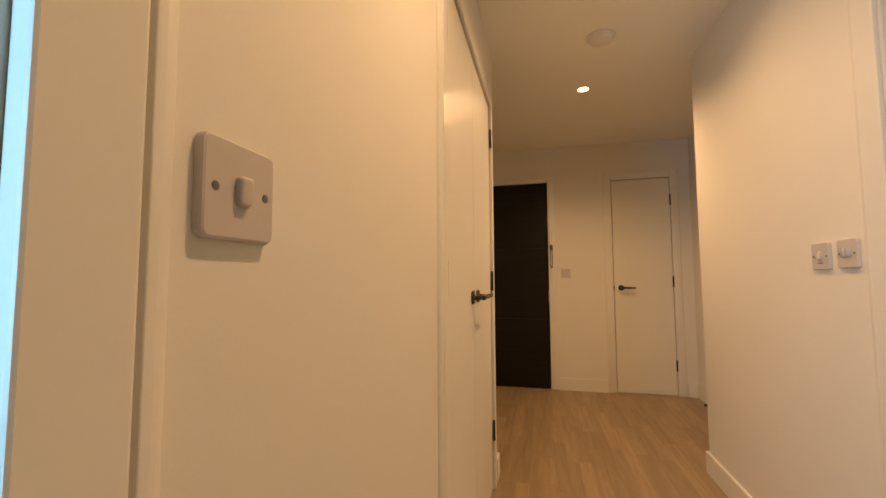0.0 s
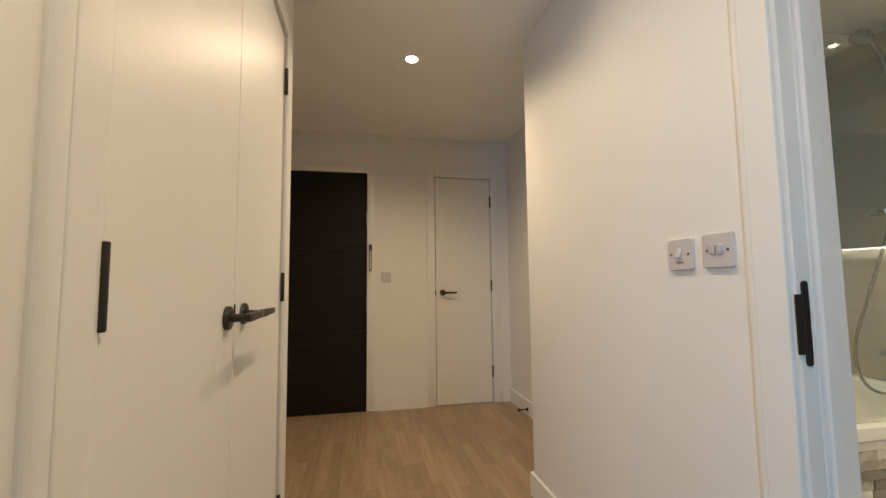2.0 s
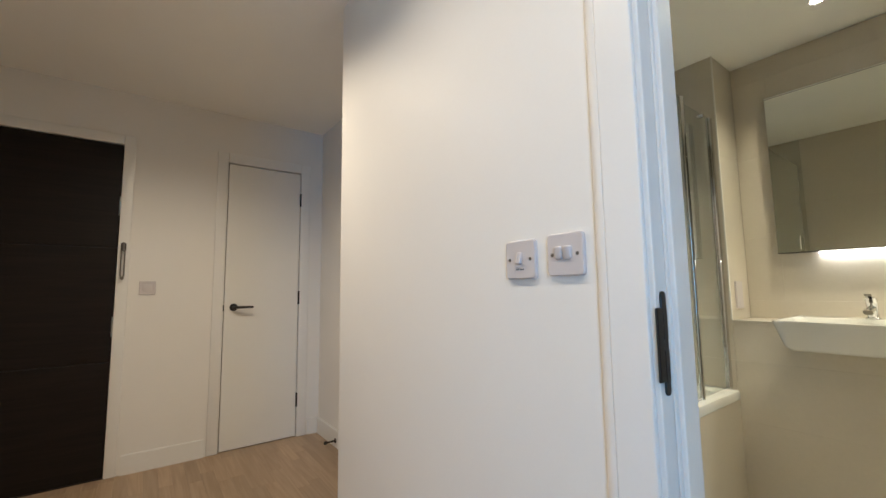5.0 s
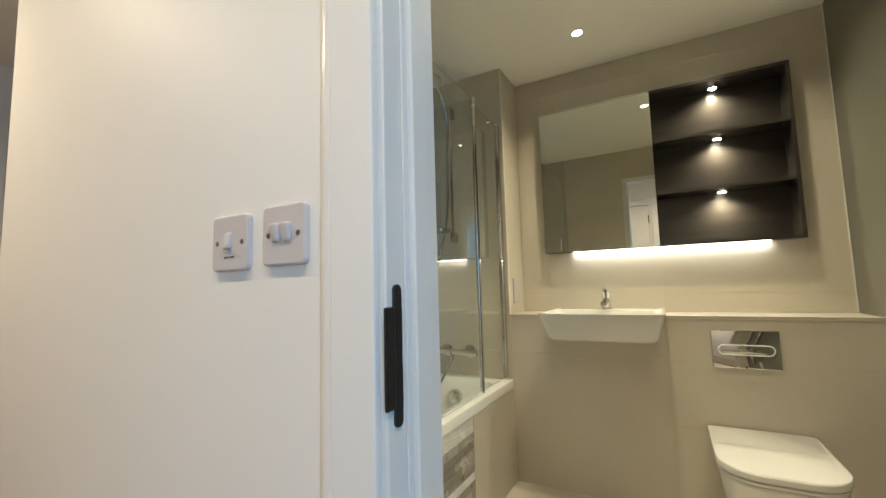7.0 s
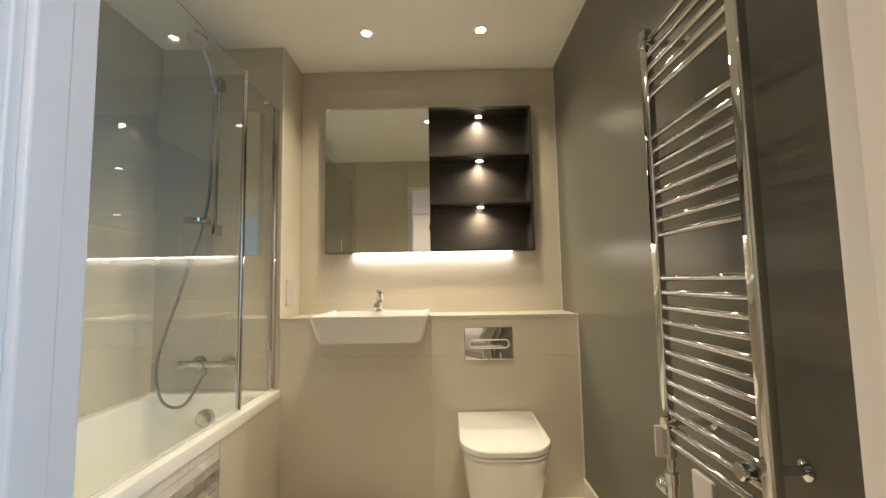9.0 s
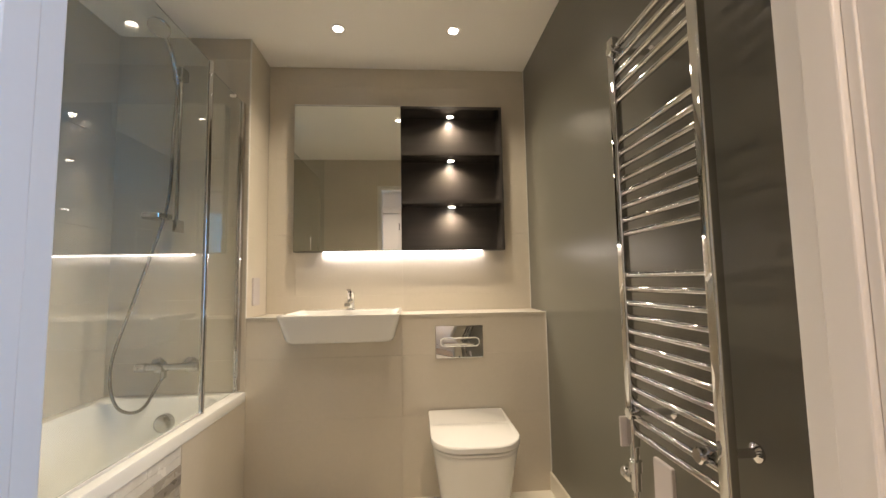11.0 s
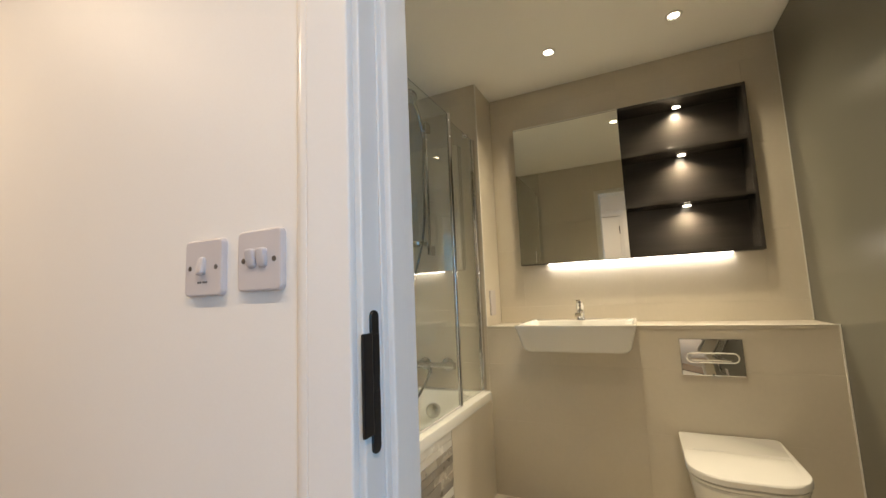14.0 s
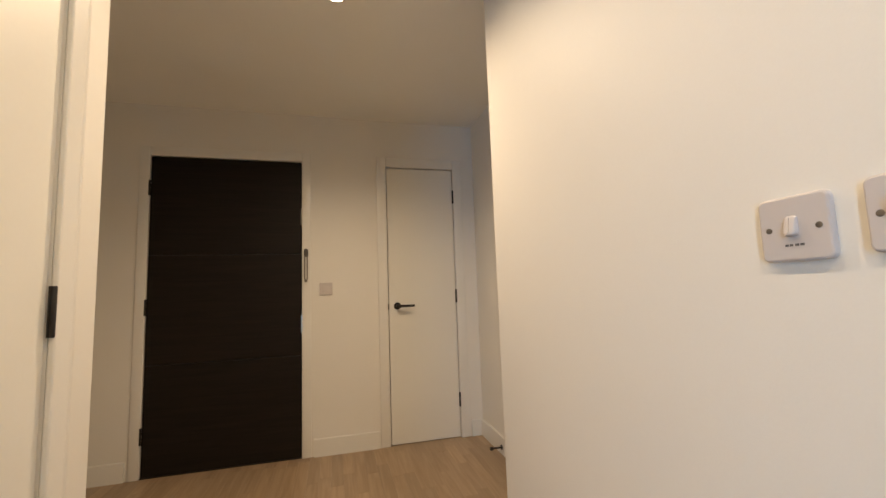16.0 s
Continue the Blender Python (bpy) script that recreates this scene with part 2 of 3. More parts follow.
def wall_y(name, y0, y1, x0, x1, holes, material, label, z1=CEIL):
    b = bmesh.new()
    x = x0
    for a0, a1, c0, c1 in sorted(holes):
        box(x, a0, y0, y1, 0, z1, bm=b)
        if c0 > 0:
            box(a0, a1, y0, y1, 0, c0, bm=b)
        box(a0, a1, y0, y1, c1, z1, bm=b)
        x = a1
    box(x, x1, y0, y1, 0, z1, bm=b)
    return structure(name, b, material, label, "wall")


# ---- the setting ----
XL, XR, YF = -0.27, 0.869, 4.078          # hall faces: cupboard wall, switch wall, entrance wall
BX, BE, BY0, BY1 = 0.987, 2.69, 0.185, 2.375  # bathroom faces
DOOR_Y0, DOOR_Y1, DOOR_H = 0.440, 1.235, 2.06
REC = 2.965                                # recessed wall above the ledge
LEDGE, COL = 0.895, 1.715
CUP0, CUP1, CUPH = 1.041, 2.101, 2.004

wall_x("wall_east", XR, BX, -2.0, 2.54, [(DOOR_Y0 - 0.022, DOOR_Y1 + 0.0, 0.0, DOOR_H)], PAINT, "smooth warm white painted wall with a doorway")
wall_x("wall_west", XL - 0.12, XL, -2.0, 2.262, [(-0.72, 0.112, 0.0, 2.04), (CUP0, CUP1, 0.0, CUPH)], PAINT, "smooth warm white painted wall with cupboard opening")
wall_y("wall_north", YF, YF + 0.15, -1.75, 1.48, [(-0.874, 0.059, 0.0, 2.016), (0.649, 1.166, 0.0, 2.005)], PAINT, "white painted wall with two doorways")
wall_x("wall_hall_east", 1.335, 1.48, 2.54, YF, [], PAINT, "white painted end wall of the hall")
wall_x("wall_hall_west", -1.75, -1.6, 2.142, YF, [], PAINT, "white painted side wall of the hall")
wall_y("wall_hall_return", 2.142, 2.262, -1.6, XL - 0.12, [], PAINT, "white painted return wall beside the cupboard")
wall_y("wall_south", -2.12, -2.0, XL - 0.12, BX, [], PAINT, "white painted end wall of the hall")
wall_y("wall_side_room_south", -1.62, -1.5, -2.5, XL - 0.12, [(-2.05, -0.65, 0.6, 2.1)], PAINT, "white painted wall with a window opening")
wall_y("wall_side_room_north", 0.75, 0.87, -2.5, XL - 0.12, [], PAINT, "white painted wall of the side room")
wall_x("wall_side_room_west", -2.62, -2.5, -1.62, 0.87, [], PAINT, "white painted wall of the side room")
wall_x("wall_cupboard_back", -0.92, -0.85, 0.87, 2.142, [], PAINT, "white painted back of the cupboard")
wall_y("wall_bathroom_north", BY1 + 0.012, 2.54, BX, BE + 0.4, [], GROUT, "tiled bathroom wall behind the bath")
wall_y("wall_bathroom_south", 0.05, BY0 - 0.012, BX, BE + 0.4, [], GROUT, "grey tiled bathroom wall behind the towel radiator")
MC_Y0, MC_Y1, MC_Z0, MC_Z1, MC_X = 0.343, 1.552, 1.245, 2.100, 2.903
wall_x("wall_bathroom_east", REC + 0.012, 3.09, 0.05, 2.54, [(MC_Y0 + 0.004, MC_Y1 - 0.004, MC_Z0 + 0.004, MC_Z1 - 0.004)], GROUT, "tiled bathroom end wall")
structure("wall_boxing", box(BE + 0.012, REC + 0.012, BY0, COL, 0, LEDGE - 0.012), GROUT, "tiled boxing under the ledge", "wall")
structure("wall_bath_end", box(BE + 0.012, REC + 0.012, COL + 0.012, BY1 + 0.012, 0, CEIL), GROUT, "tiled pier at the tap end of the bath", "wall")

structure("ceiling", box(-2.62, 3.09, -2.12, 4.23, CEIL, CEIL + 0.12), CEIL_PAINT, "flat matt white painted ceiling", "ceiling")
hall_floor = structure("floor", box(-2.62, 1.48, -2.12, 4.23, -0.12, -0.012), JOINT, "pale oak plank floor of the hall", "floor")
structure("floor_threshold", box(XR - 0.004, BX - 0.03, DOOR_Y0, DOOR_Y1, -0.012, 0.004, 0.001), BRONZE, "dark metal threshold strip", "threshold")
bath_floor = structure("floor_bathroom", box(XR, 3.09, 0.05, 2.54, -0.12, -0.006), GROUT, "cream tiled bathroom floor", "floor")


def skirting(name, x0, x1, y0, y1, h=0.116, material=None, label="white painted skirting board"):
    b = box(x0, x1, y0, y1, 0, h)
    top = [e for e in b.edges if all(abs(v.co.z - h) < 1e-6 for v in e.verts)]
    bmesh.ops.bevel(b, geom=top, offset=0.004, segments=2, affect="EDGES")
    return structure(name, b, material or GLOSS, label, "skirting")


skirting("baseboard", XR - 0.015, XR - 0.0005, DOOR_Y1 + 0.085, 2.54)
skirting("baseboard", XR - 0.015, 1.335, 2.5405, 2.555)
skirting("baseboard", 1.32, 1.3345, 2.556, YF - 0.016)
skirting("baseboard", 0.135, 0.57, YF - 0.015, YF - 0.0005)
skirting("baseboard", 1.247, 1.319, YF - 0.015, YF - 0.0005)
skirting("baseboard", -1.6, -0.95, YF - 0.015, YF - 0.0005)
skirting("baseboard", XL + 0.0005, XL + 0.015, 0.195, CUP0 - 0.09)
skirting("baseboard", XL + 0.0005, XL + 0.015, CUP1 + 0.08, 2.277)
skirting("baseboard", -1.6, XL, 2.2625, 2.277)
skirting("baseboard_bathroom", BX + 0.3, BE - 0.001, BY0 + 0.0005, BY0 + 0.012, 0.095, FLOORTILE, "cream tile skirting")


def casing(name, w, h, m, label="white painted door architrave", reveal=0.0, width=0.062, beaded=True, gap=0.0003):
    """Architrave round an opening (width w, height h, local x from 0), with a lining and a stop; a bead runs round the outside."""
    t = thing(name, label, "door frame", m, kind="structure")
    thick = 0.010 if not beaded else 0.013 if gap < 0.002 else 0.018

    def board(x0, x1, z0, z1):
        part("architrave", box(x0, x1, -thick, -0.0005, z0, z1, 0.003 if beaded else 0.004, seg=2 if beaded else 3), GLOSS, t, "", not beaded)

    def bead_profile(out):
        """Quarter-round bead: (distance outwards, height off the wall), from a square inner edge."""
        rows = [(gap, 0.0), (gap, -0.0112), (gap + 0.0008, -0.0118)]
        rows += [(gap + 0.003 + 0.021 * math.sin(a), -0.0005 - 0.0113 * math.cos(a)) for a in [radians(15 * k) for k in range(7)]]
        return [(out * u, y) for u, y in rows] + [(out * (gap + 0.024), 0.0)]

    top = h + reveal + width
    for side in (-1, 1):
        inner, edge = (-reveal, -reveal - width) if side < 0 else (w + reveal, w + reveal + width)
        board(min(inner, edge), max(inner, edge), 0, top)
        if beaded:
            prof = bead_profile(side)
            part("bead", loft([[(edge + u, y, z + (abs(u) if z else 0)) for u, y in prof] for z in (0.0, top)]), GLOSS, t)
    board(-reveal + 0.0005, w + reveal - 0.0005, h + reveal, top)
    if beaded:
        prof = bead_profile(1)
        x0, x1 = -reveal - width, w + reveal + width
        part("bead", loft([[(x + (u if x == x1 else -u), y, top + u) for u, y in prof] for x in (x0, x1)]), GLOSS, t)
    return t


def hinge(parent, x, z, h=0.102, y=-0.0042, leaf=0.007):
    b = lathe_z([(0.0045, -h / 2), (0.0054, -h / 2 + 0.002), (0.0054, h / 2 - 0.002), (0.0045, h / 2)], x, y - 0.003, 12)
    for zz in (-h / 6, h / 6):
        join(b, lathe_z([(0.0058, zz - 0.0008), (0.0058, zz + 0.0008)], x, y - 0.003, 12))
    box(x - leaf, x + leaf, y, y + 0.003, -h / 2, h / 2, 0.0008, bm=b)
    for v in b.verts:
        v.co.z += z
    return part("hinge", b, BRONZE, parent, "dark bronze butt hinge", True)


def lever(parent, x, z, way, y=0.0):
    """A lever on a round rose; way 1 points to local +x, -1 to -x."""
    rose = part("rose", lathe_y([(0.026, y), (0.026, y - 0.007), (0.0245, y - 0.009), (0.012, y - 0.0095)], x, z, 28), BRONZE, parent, "round dark bronze rose", True)
    loops = []
    for s, hw, hh, yy in ((0.0, 0.009, 0.009, y - 0.009), (0.0, 0.009, 0.009, y - 0.036)):
        loops.append([(x + a, yy, z + c) for a, c in rrect(2 * hw, 2 * hh, 0.008, 4)])
    b = loft(loops)
    arm = []
    for s, w, d in ((-0.013, 0.016, 0.012), (0.0, 0.02, 0.016), (0.03, 0.019, 0.012), (0.08, 0.017, 0.008), (0.118, 0.015, 0.006), (0.12, 0.012, 0.004)):
        arm.append([(x + way * s, y - 0.046 + a - 0.004 * max(0, s) / 0.12, z + c) for a, c in rrect(d, w, min(d, w) * 0.35, 4)])
    join(b, loft(arm))
    part("lever", b, BRONZE, parent, "flat dark bronze lever", True)
    return rose


def flush_door(name, w, h, m, label, material, hinge_x, lever_x=None, way=1, lever_z=1.003, hinges=(0.296, 1.062, 1.826), hinge_y=-0.0042, leaf=0.007):
    t = thing(name, label, "door", m, kind="structure")
    part("leaf", box(0.0, w, 0.003, 0.043, 0.006, h, 0.0015), material, t)
    for z in hinges:
        hinge(t, hinge_x, z, 0.102, hinge_y, leaf)
    if lever_x is not None:
        lever(t, lever_x, lever_z, way, 0.003)
    return t


def stops(name, w, h, m, material):
    """Rebated lining behind a closed leaf."""
    t = thing(name, "rebated door lining behind the closed leaf", "door lining", m, kind="structure")
    part("lining", box(-0.012, 0.012, 0.0455, 0.10, 0, h + 0.008), material, t)
    part("lining", box(w - 0.012, w + 0.012, 0.0455, 0.10, 0, h + 0.008), material, t)
    part("lining", box(0.0125, w - 0.0125, 0.0455, 0.10, h - 0.012, h + 0.008), material, t)
    return t


# entrance door
ew, eh = 0.925, 2.012
casing("door_frame_entrance", 0.933, 2.016, at_far(-0.874, 0), "white painted frame of the entrance door", width=0.06, beaded=False)
entrance = thing("door_1", "closed dark brown stained wooden entrance door with two grooves", "door", at_far(-0.870, 0), kind="structure")
for i, (z0, z1) in enumerate(((0.006, 0.666), (0.672, 1.357), (1.363, eh))):
    part("panel", box(0, ew, 0.004, 0.05, z0, z1, 0.002), DARKDOOR, entrance)
part("core", box(0.003, ew - 0.003, 0.008, 0.048, 0.01, eh - 0.004), BLACK, entrance)
for z in (0.25, 1.03, 1.80):
    hinge(entrance, -0.004, z)
for z in (0.88, 1.62):
    part("lock_keep", box(ew - 0.004, ew + 0.006, -0.002, 0.01, z - 0.06, z + 0.06, 0.001), CHROME, entrance, "small steel lock keep")
part("threshold", box(-0.01, ew + 0.01, 0.0, 0.06, 0.0, 0.0055), BLACK, entrance)
ch = thing("door_restrictor", "dark steel swing bar restrictor on the entrance door frame", "door restrictor", at_far(0.087, 1.30))
part("bracket", box(-0.013, 0.013, -0.036, -0.0102, 0.040, 0.088, 0.003), BRONZE, ch)
part("pivot", lathe_z([(0.006, 0.036), (0.007, 0.038), (0.007, 0.090), (0.006, 0.092)], 0.0, -0.036, 12), SCREW, ch, "", True)
bar = [(x * 0.0085, -0.036, z) for x, z in ((-1, 0.045), (-1, -0.10), (-0.7, -0.120), (0, -0.128), (0.7, -0.120), (1, -0.10), (1, 0.045))]
part("swing_bar", tube(spline(bar, 4), 0.0036, 8), SCREW, ch, "bent steel bar", True)
part("knob", lathe_y([(0.007, -0.030), (0.010, -0.033), (0.010, -0.040), (0.006, -0.043)], 0.0, -0.128, 14), SCREW, ch, "", True)
# black lining: the shade in the gap round the leaf put into its colour
stops("door_lining_entrance", ew, eh, at_far(-0.870, 0), BLACK)

# store door beside it
sw, sh = 0.505, 1.998
casing("door_frame_store", 0.5165, 2.005, at_far(0.6495, 0), "white painted frame of the narrow store door", width=0.07, beaded=False)
store = flush_door("door_2", sw, sh, at_far(0.656, 0), "closed narrow white flush door with black lever handle", LEAF, sw + 0.003, 0.06, 1, lever_z=0.972, hinges=(0.27, 1.03, 1.79))
part("latch_keep", box(-0.009, -0.002, -0.0135, -0.0005, 0.948, 0.992, 0.001), BRONZE, store, "small dark latch keep")
# dark bronze colour here stands in for shade in the store door's gap
stops("door_lining_store", sw, sh, at_far(0.656, 0), BRONZE)

# cupboard with a pair of doors
casing("door_frame_cupboard", CUP1 - CUP0, CUPH, at_left(CUP0, 0), "white painted frame of the double cupboard", width=0.050)
cw, cw3 = 0.524, 0.4925
a = flush_door("door_3", cw3, 2.0, at_left(1.0765, 0), "closed white flush cupboard door with bronze lever", LEAF, -0.001, cw3 - 0.052, 1, hinges=(0.296, 1.077, 1.826), hinge_y=0.0035, leaf=0.0035)
b_ = flush_door("door_4", cw, 2.0, at_left(1.573, 0), "closed white flush cupboard door with bronze lever", LEAF, cw + 0.003, 0.066, 1)
part("latch_keep", box(cw3 + 0.0005, cw3 + 0.0035, 0.0005, 0.02, 0.988, 1.030), BLACK, a)
lin = stops("door_lining_cupboard", 2 * cw + 0.004, 2.0, at_left(1.045, 0), GLOSS)
part("lining", box(-0.0035, 0.0290, 0.001, 0.045, 0, 2.004, 0.002), GLOSS, lin)

# open doorway to the side room
casing("door_frame_side_room", 0.832, 2.04, at_left(-0.72, 0), "white painted frame of the side room doorway", reveal=-0.02, gap=0.009)
t = thing("door_lining_side_room", "white painted door lining", "door lining", at_left(-0.72, 0), kind="structure")
part("lining", box(0.807, 0.8315, 0.0, 0.12, 0, 2.015), GLOSS, t)
part("lining", box(0.0005, 0.025, 0.0, 0.12, 0, 2.015), GLOSS, t)
part("lining", box(0.0005, 0.8315, 0.0, 0.12, 2.0155, 2.0395), GLOSS, t)
part("stop", box(0.792, 0.8065, 0.055, 0.12, 0, 2.0), GLOSS, t)

# bathroom doorway: local x runs from the far jamb towards the south
W = DOOR_Y1 - DOOR_Y0
casing("door_frame_bathroom", W, DOOR_H - 0.02, at_right(DOOR_Y1, 0), "white painted frame of the bathroom doorway", reveal=-0.012, width=0.070)
t = thing("door_lining_bathroom", "white painted rebated door lining", "door lining", at_right(DOOR_Y1, 0), kind="structure")
for side in (0, 1):
    f = (lambda v: v) if side == 0 else (lambda v: W - v)
    for x0, x1, y0, y1 in ((0.0005, 0.02, 0.0, 0.118), (0.0205, 0.032, 0.048, 0.084), (0.0205, 0.026, 0.0845, 0.1175)):
        part("lining", box(min(f(x0), f(x1)), max(f(x0), f(x1)), y0, y1, 0, DOOR_H - 0.02, 0.0025), GLOSS, t)
    x0, x1 = sorted((f(0.0205), f(0.0245)))
    part("seal", box(x0, x1, 0.036, 0.0475, 0, DOOR_H - 0.025, 0.0015), GLOSS, t)
part("lining", box(0.0005, W - 0.0005, 0.0, 0.118, DOOR_H - 0.0195, DOOR_H - 0.0005), GLOSS, t)
keep = part("strike_plate", loft([[(xx, 0.020 + a, 0.987 + c) for a, c in rrect(0.0165 - q, 0.170 - q, 0.0078 - q / 2, 6)] for xx, q in ((0.0195, 0), (0.0222, 0), (0.0230, 0.0012))]), BLACK, t, "matt black strike plate with long tongue")
part("lip", box(0.0195, 0.0242, -0.006, 0.0135, 0.925, 1.045, 0.002), BLACK, keep)
for z in (0.950, 1.018):
    part("keep_pocket", box(0.0222, 0.0238, 0.0145, 0.0275, z - 0.025, z + 0.025, 0.0005), BLACK, keep)

# ---- hall things ----


def switch_plate(label, m, rockers, text=False, tip=0.06):
    t = thing("light_switch", label, "light switch", m, "wall switches")
    part("faceplate", plate(0.086, 0.086, 0.009, 0.0, -0.009), PLASTIC, t, "", False)
    for x in (-0.030, 0.030):
        sc = lathe_y([(0.0040, -0.0085), (0.0040, -0.0094), (0.0030, -0.0096)], x, 0, 14)
        part("screw", sc, SCREW, t, "", True)
    for x, w, z in rockers:
        rows = ((-0.0085, 0.0, 0.0), (-0.0122, 0.0, tip), (-0.0140, 0.0012, tip * 1.1), (-0.0149, 0.0032, tip * 1.15), (-0.0152, 0.0064, tip * 1.15))
        b = loft([[(x + a, y - tilt * c, z + c) for a, c in rrect(w - ins, 0.0265 - ins, 0.0046, 5)] for y, ins, tilt in rows])
        part("rocker", b, PLASTIC, t, "", True)
    if text:
        for i, (x0, x1) in enumerate(((-0.0115, -0.0075), (-0.0062, -0.0022), (0.0005, 0.0052), (0.0065, 0.0115))):
            part("print_bar", box(x0, x1, -0.0093, -0.0089, -0.0235, -0.0205), PRINT, t, "small printed word")
    return t


switch_plate("white square single light switch on the wall", at_left(0.2505, 1.158), [(0.0, 0.0165, 0.0)])
switch_plate("white single switch with printed word below rocker", at_right(1.503, 1.143), [(-0.001, 0.0150, 0.003)], True, -0.2)
switch_plate("white double light switch with two rockers", at_right(1.384, 1.146), [(-0.0130, 0.0165, 0.003), (0.0085, 0.0165, 0.003)], False, 0.16)
t = thing("blank_plate", "white square blank wall plate beside the entrance door", "wall plate", at_far(0.218, 1.112))
part("faceplate", plate(0.086, 0.086, 0.005, 0.0, -0.008), PLASTIC, t, "", False)
part("button", plate(0.05, 0.045, 0.003, -0.007, -0.0095, 0.001), PLASTIC, t, "", True)

t = thing("smoke_alarm", "round white ceiling smoke alarm", "smoke alarm", pose(0.323, 2.18, CEIL))
part("base", lathe_z([(0.072, 0), (0.072, -0.010), (0.069, -0.012)], n=36), GLOSS, t, "", True)
part("cover", lathe_z([(0.058, -0.011), (0.060, -0.014), (0.056, -0.028), (0.045, -0.034), (0.018, -0.036)], n=36), GLOSS, t, "", True)
part("test_button", lathe_z([(0.012, -0.035), (0.011, -0.0385)], 0.02, 0, 18), GLOSS, t, "", True)


def downlight(label, x, y, r, face, group):
    t = thing("downlight", label, "ceiling light", pose(x, y, CEIL), group)
    lp = [[(px, py, z) for px, py in circle(q, 32)] for q, z in ((r + 0.012, -0.0003), (r + 0.010, -0.004), (r + 0.002, -0.005), (r, -0.003), (r - 0.002, -0.0003))]
    part("bezel", loft(lp, False, False), GLOSS, t, "white ring", True)
    part("lamp_face", lathe_z([(r - 0.003, -0.0004), (r - 0.004, -0.0015)], n=28), face, t, "glowing lamp face")
    return t


for x, y, watts in HALL_LAMPS:
    downlight("small round lit recessed downlight in the hall ceiling", x, y, 0.036, LAMP_HALL, "hall downlights")
for x, y, watts in BATH_LAMPS:
    downlight("small round lit recessed downlight in the bathroom ceiling", x, y, 0.026, LAMP_BATH, "bathroom downlights")

t = thing("door_stop", "dark metal rod door stop on the skirting", "door stop", pose(1.3195, 3.69, 0.045, 0, 0, -90))
part("rod", lathe_y([(0.016, 0.0), (0.016, -0.004), (0.006, -0.006), (0.006, -0.062), (0.011, -0.063)], n=16), BRONZE, t, "", True)
part("buffer", lathe_y([(0.011, -0.0632), (0.011, -0.078), (0.009, -0.080)], n=16), BLACK, t, "", True)

# ---- bathroom: ledge, basin, cabinet ----
b = box(BE - 0.004, REC, BY0 + 0.001, COL - 0.001, LEDGE - 0.0115, LEDGE + 0.004, 0.0015)
structure("ledge", b, TILE, "beige tiled ledge above the boxing", "ledge")
structure("trim", box(BE - 0.0065, BE + 0.006, BY0 + 0.001, COL, LEDGE + 0.0042, LEDGE + 0.0065, 0.0008), TRIM, "slim white tile edge trim", "trim")
structure("trim", box(BE - 0.0065, BE + 0.004, COL - 0.003, COL + 0.003, LEDGE + 0.007, CEIL - 0.002, 0.0008), TRIM, "slim white corner trim", "trim")
structure("trim", box(BE - 0.006, BE - 0.0005, BY0 + 0.0005, BY0 + 0.006, 0.096, LEDGE + 0.004, 0.0008), TRIM, "white sealant line in the corner", "trim")
structure("trim", box(REC - 0.006, REC - 0.0005, BY0 + 0.0005, BY0 + 0.005, LEDGE + 0.007, CEIL - 0.002, 0.0008), TRIM, "white sealant line in the corner", "trim")


def basin():
    t = thing("wash_basin", "white ceramic semi-recessed basin on the tiled ledge", "basin", pose(2.612, 1.207, LEDGE - 0.004))
    # local x runs from the wall (+) to the front (-); z from the ledge
    outer = []
    for w, d, z, r, sh in ((0.36, 0.430, -0.091, 0.03, 0.012), (0.385, 0.458, -0.089, 0.04, 0.008), (0.405, 0.480, -0.074, 0.04, 0.004), (0.43, 0.53, 0.018, 0.03, 0.0), (0.436, 0.536, 0.028, 0.024, 0.0), (0.436, 0.536, 0.034, 0.024, 0.0), (0.430, 0.530, 0.037, 0.021, 0.0)):
        outer.append([(x + sh, y, z) for x, y in rrect(w, d, r, 6)])
    for w, d, z, r, sh in ((0.30, 0.51, 0.037, 0.04, -0.055), (0.29, 0.50, 0.030, 0.045, -0.055), (0.26, 0.46, -0.04, 0.06, -0.05), (0.2, 0.38, -0.082, 0.07, -0.045), (0.05, 0.05, -0.09, 0.02, -0.03)):
        outer.append([(x + sh, y, z) for x, y in rrect(w, d, r, 6)])
    part("bowl", loft(outer), CERAMIC, t, "", True)
    part("waste", lathe_z([(0.022, -0.089), (0.022, -0.086), (0.018, -0.085)], -0.03, 0, 20), CHROME, t, "", True)
    return t


basin()
t = thing("basin_tap", "small chrome mixer tap standing on the basin", "tap", pose(2.755, 1.207, LEDGE + 0.0332))
part("body", lathe_z([(0.024, 0), (0.024, 0.004), (0.0195, 0.008), (0.0195, 0.066), (0.021, 0.069)], n=24), CHROME, t, "", True)
sp = [[(x, y, z) for x, y, z in ((px, a, pz + c) for a, c in rrect(0.03, 0.02, 0.007, 4))] for px, pz in ((0.0, 0.044), (-0.06, 0.040), (-0.105, 0.033), (-0.11, 0.032))]
part("spout", loft(sp), CHROME, t, "", True)
hd = [[(px + x * k, y * k, pz) for x, y in rrect(0.042, 0.038, 0.014, 5)] for px, pz, k in ((0.0, 0.070, 0.95), (-0.004, 0.079, 1.0), (-0.01, 0.089, 0.95))]
hb = loft(hd)
join(hb, loft([[(px, a, pz + c) for a, c in rrect(0.024, 0.008, 0.003, 3)] for px, pz in ((-0.005, 0.086), (-0.038, 0.097), (-0.07, 0.103))]))
part("handle", hb, CHROME, t, "", True)


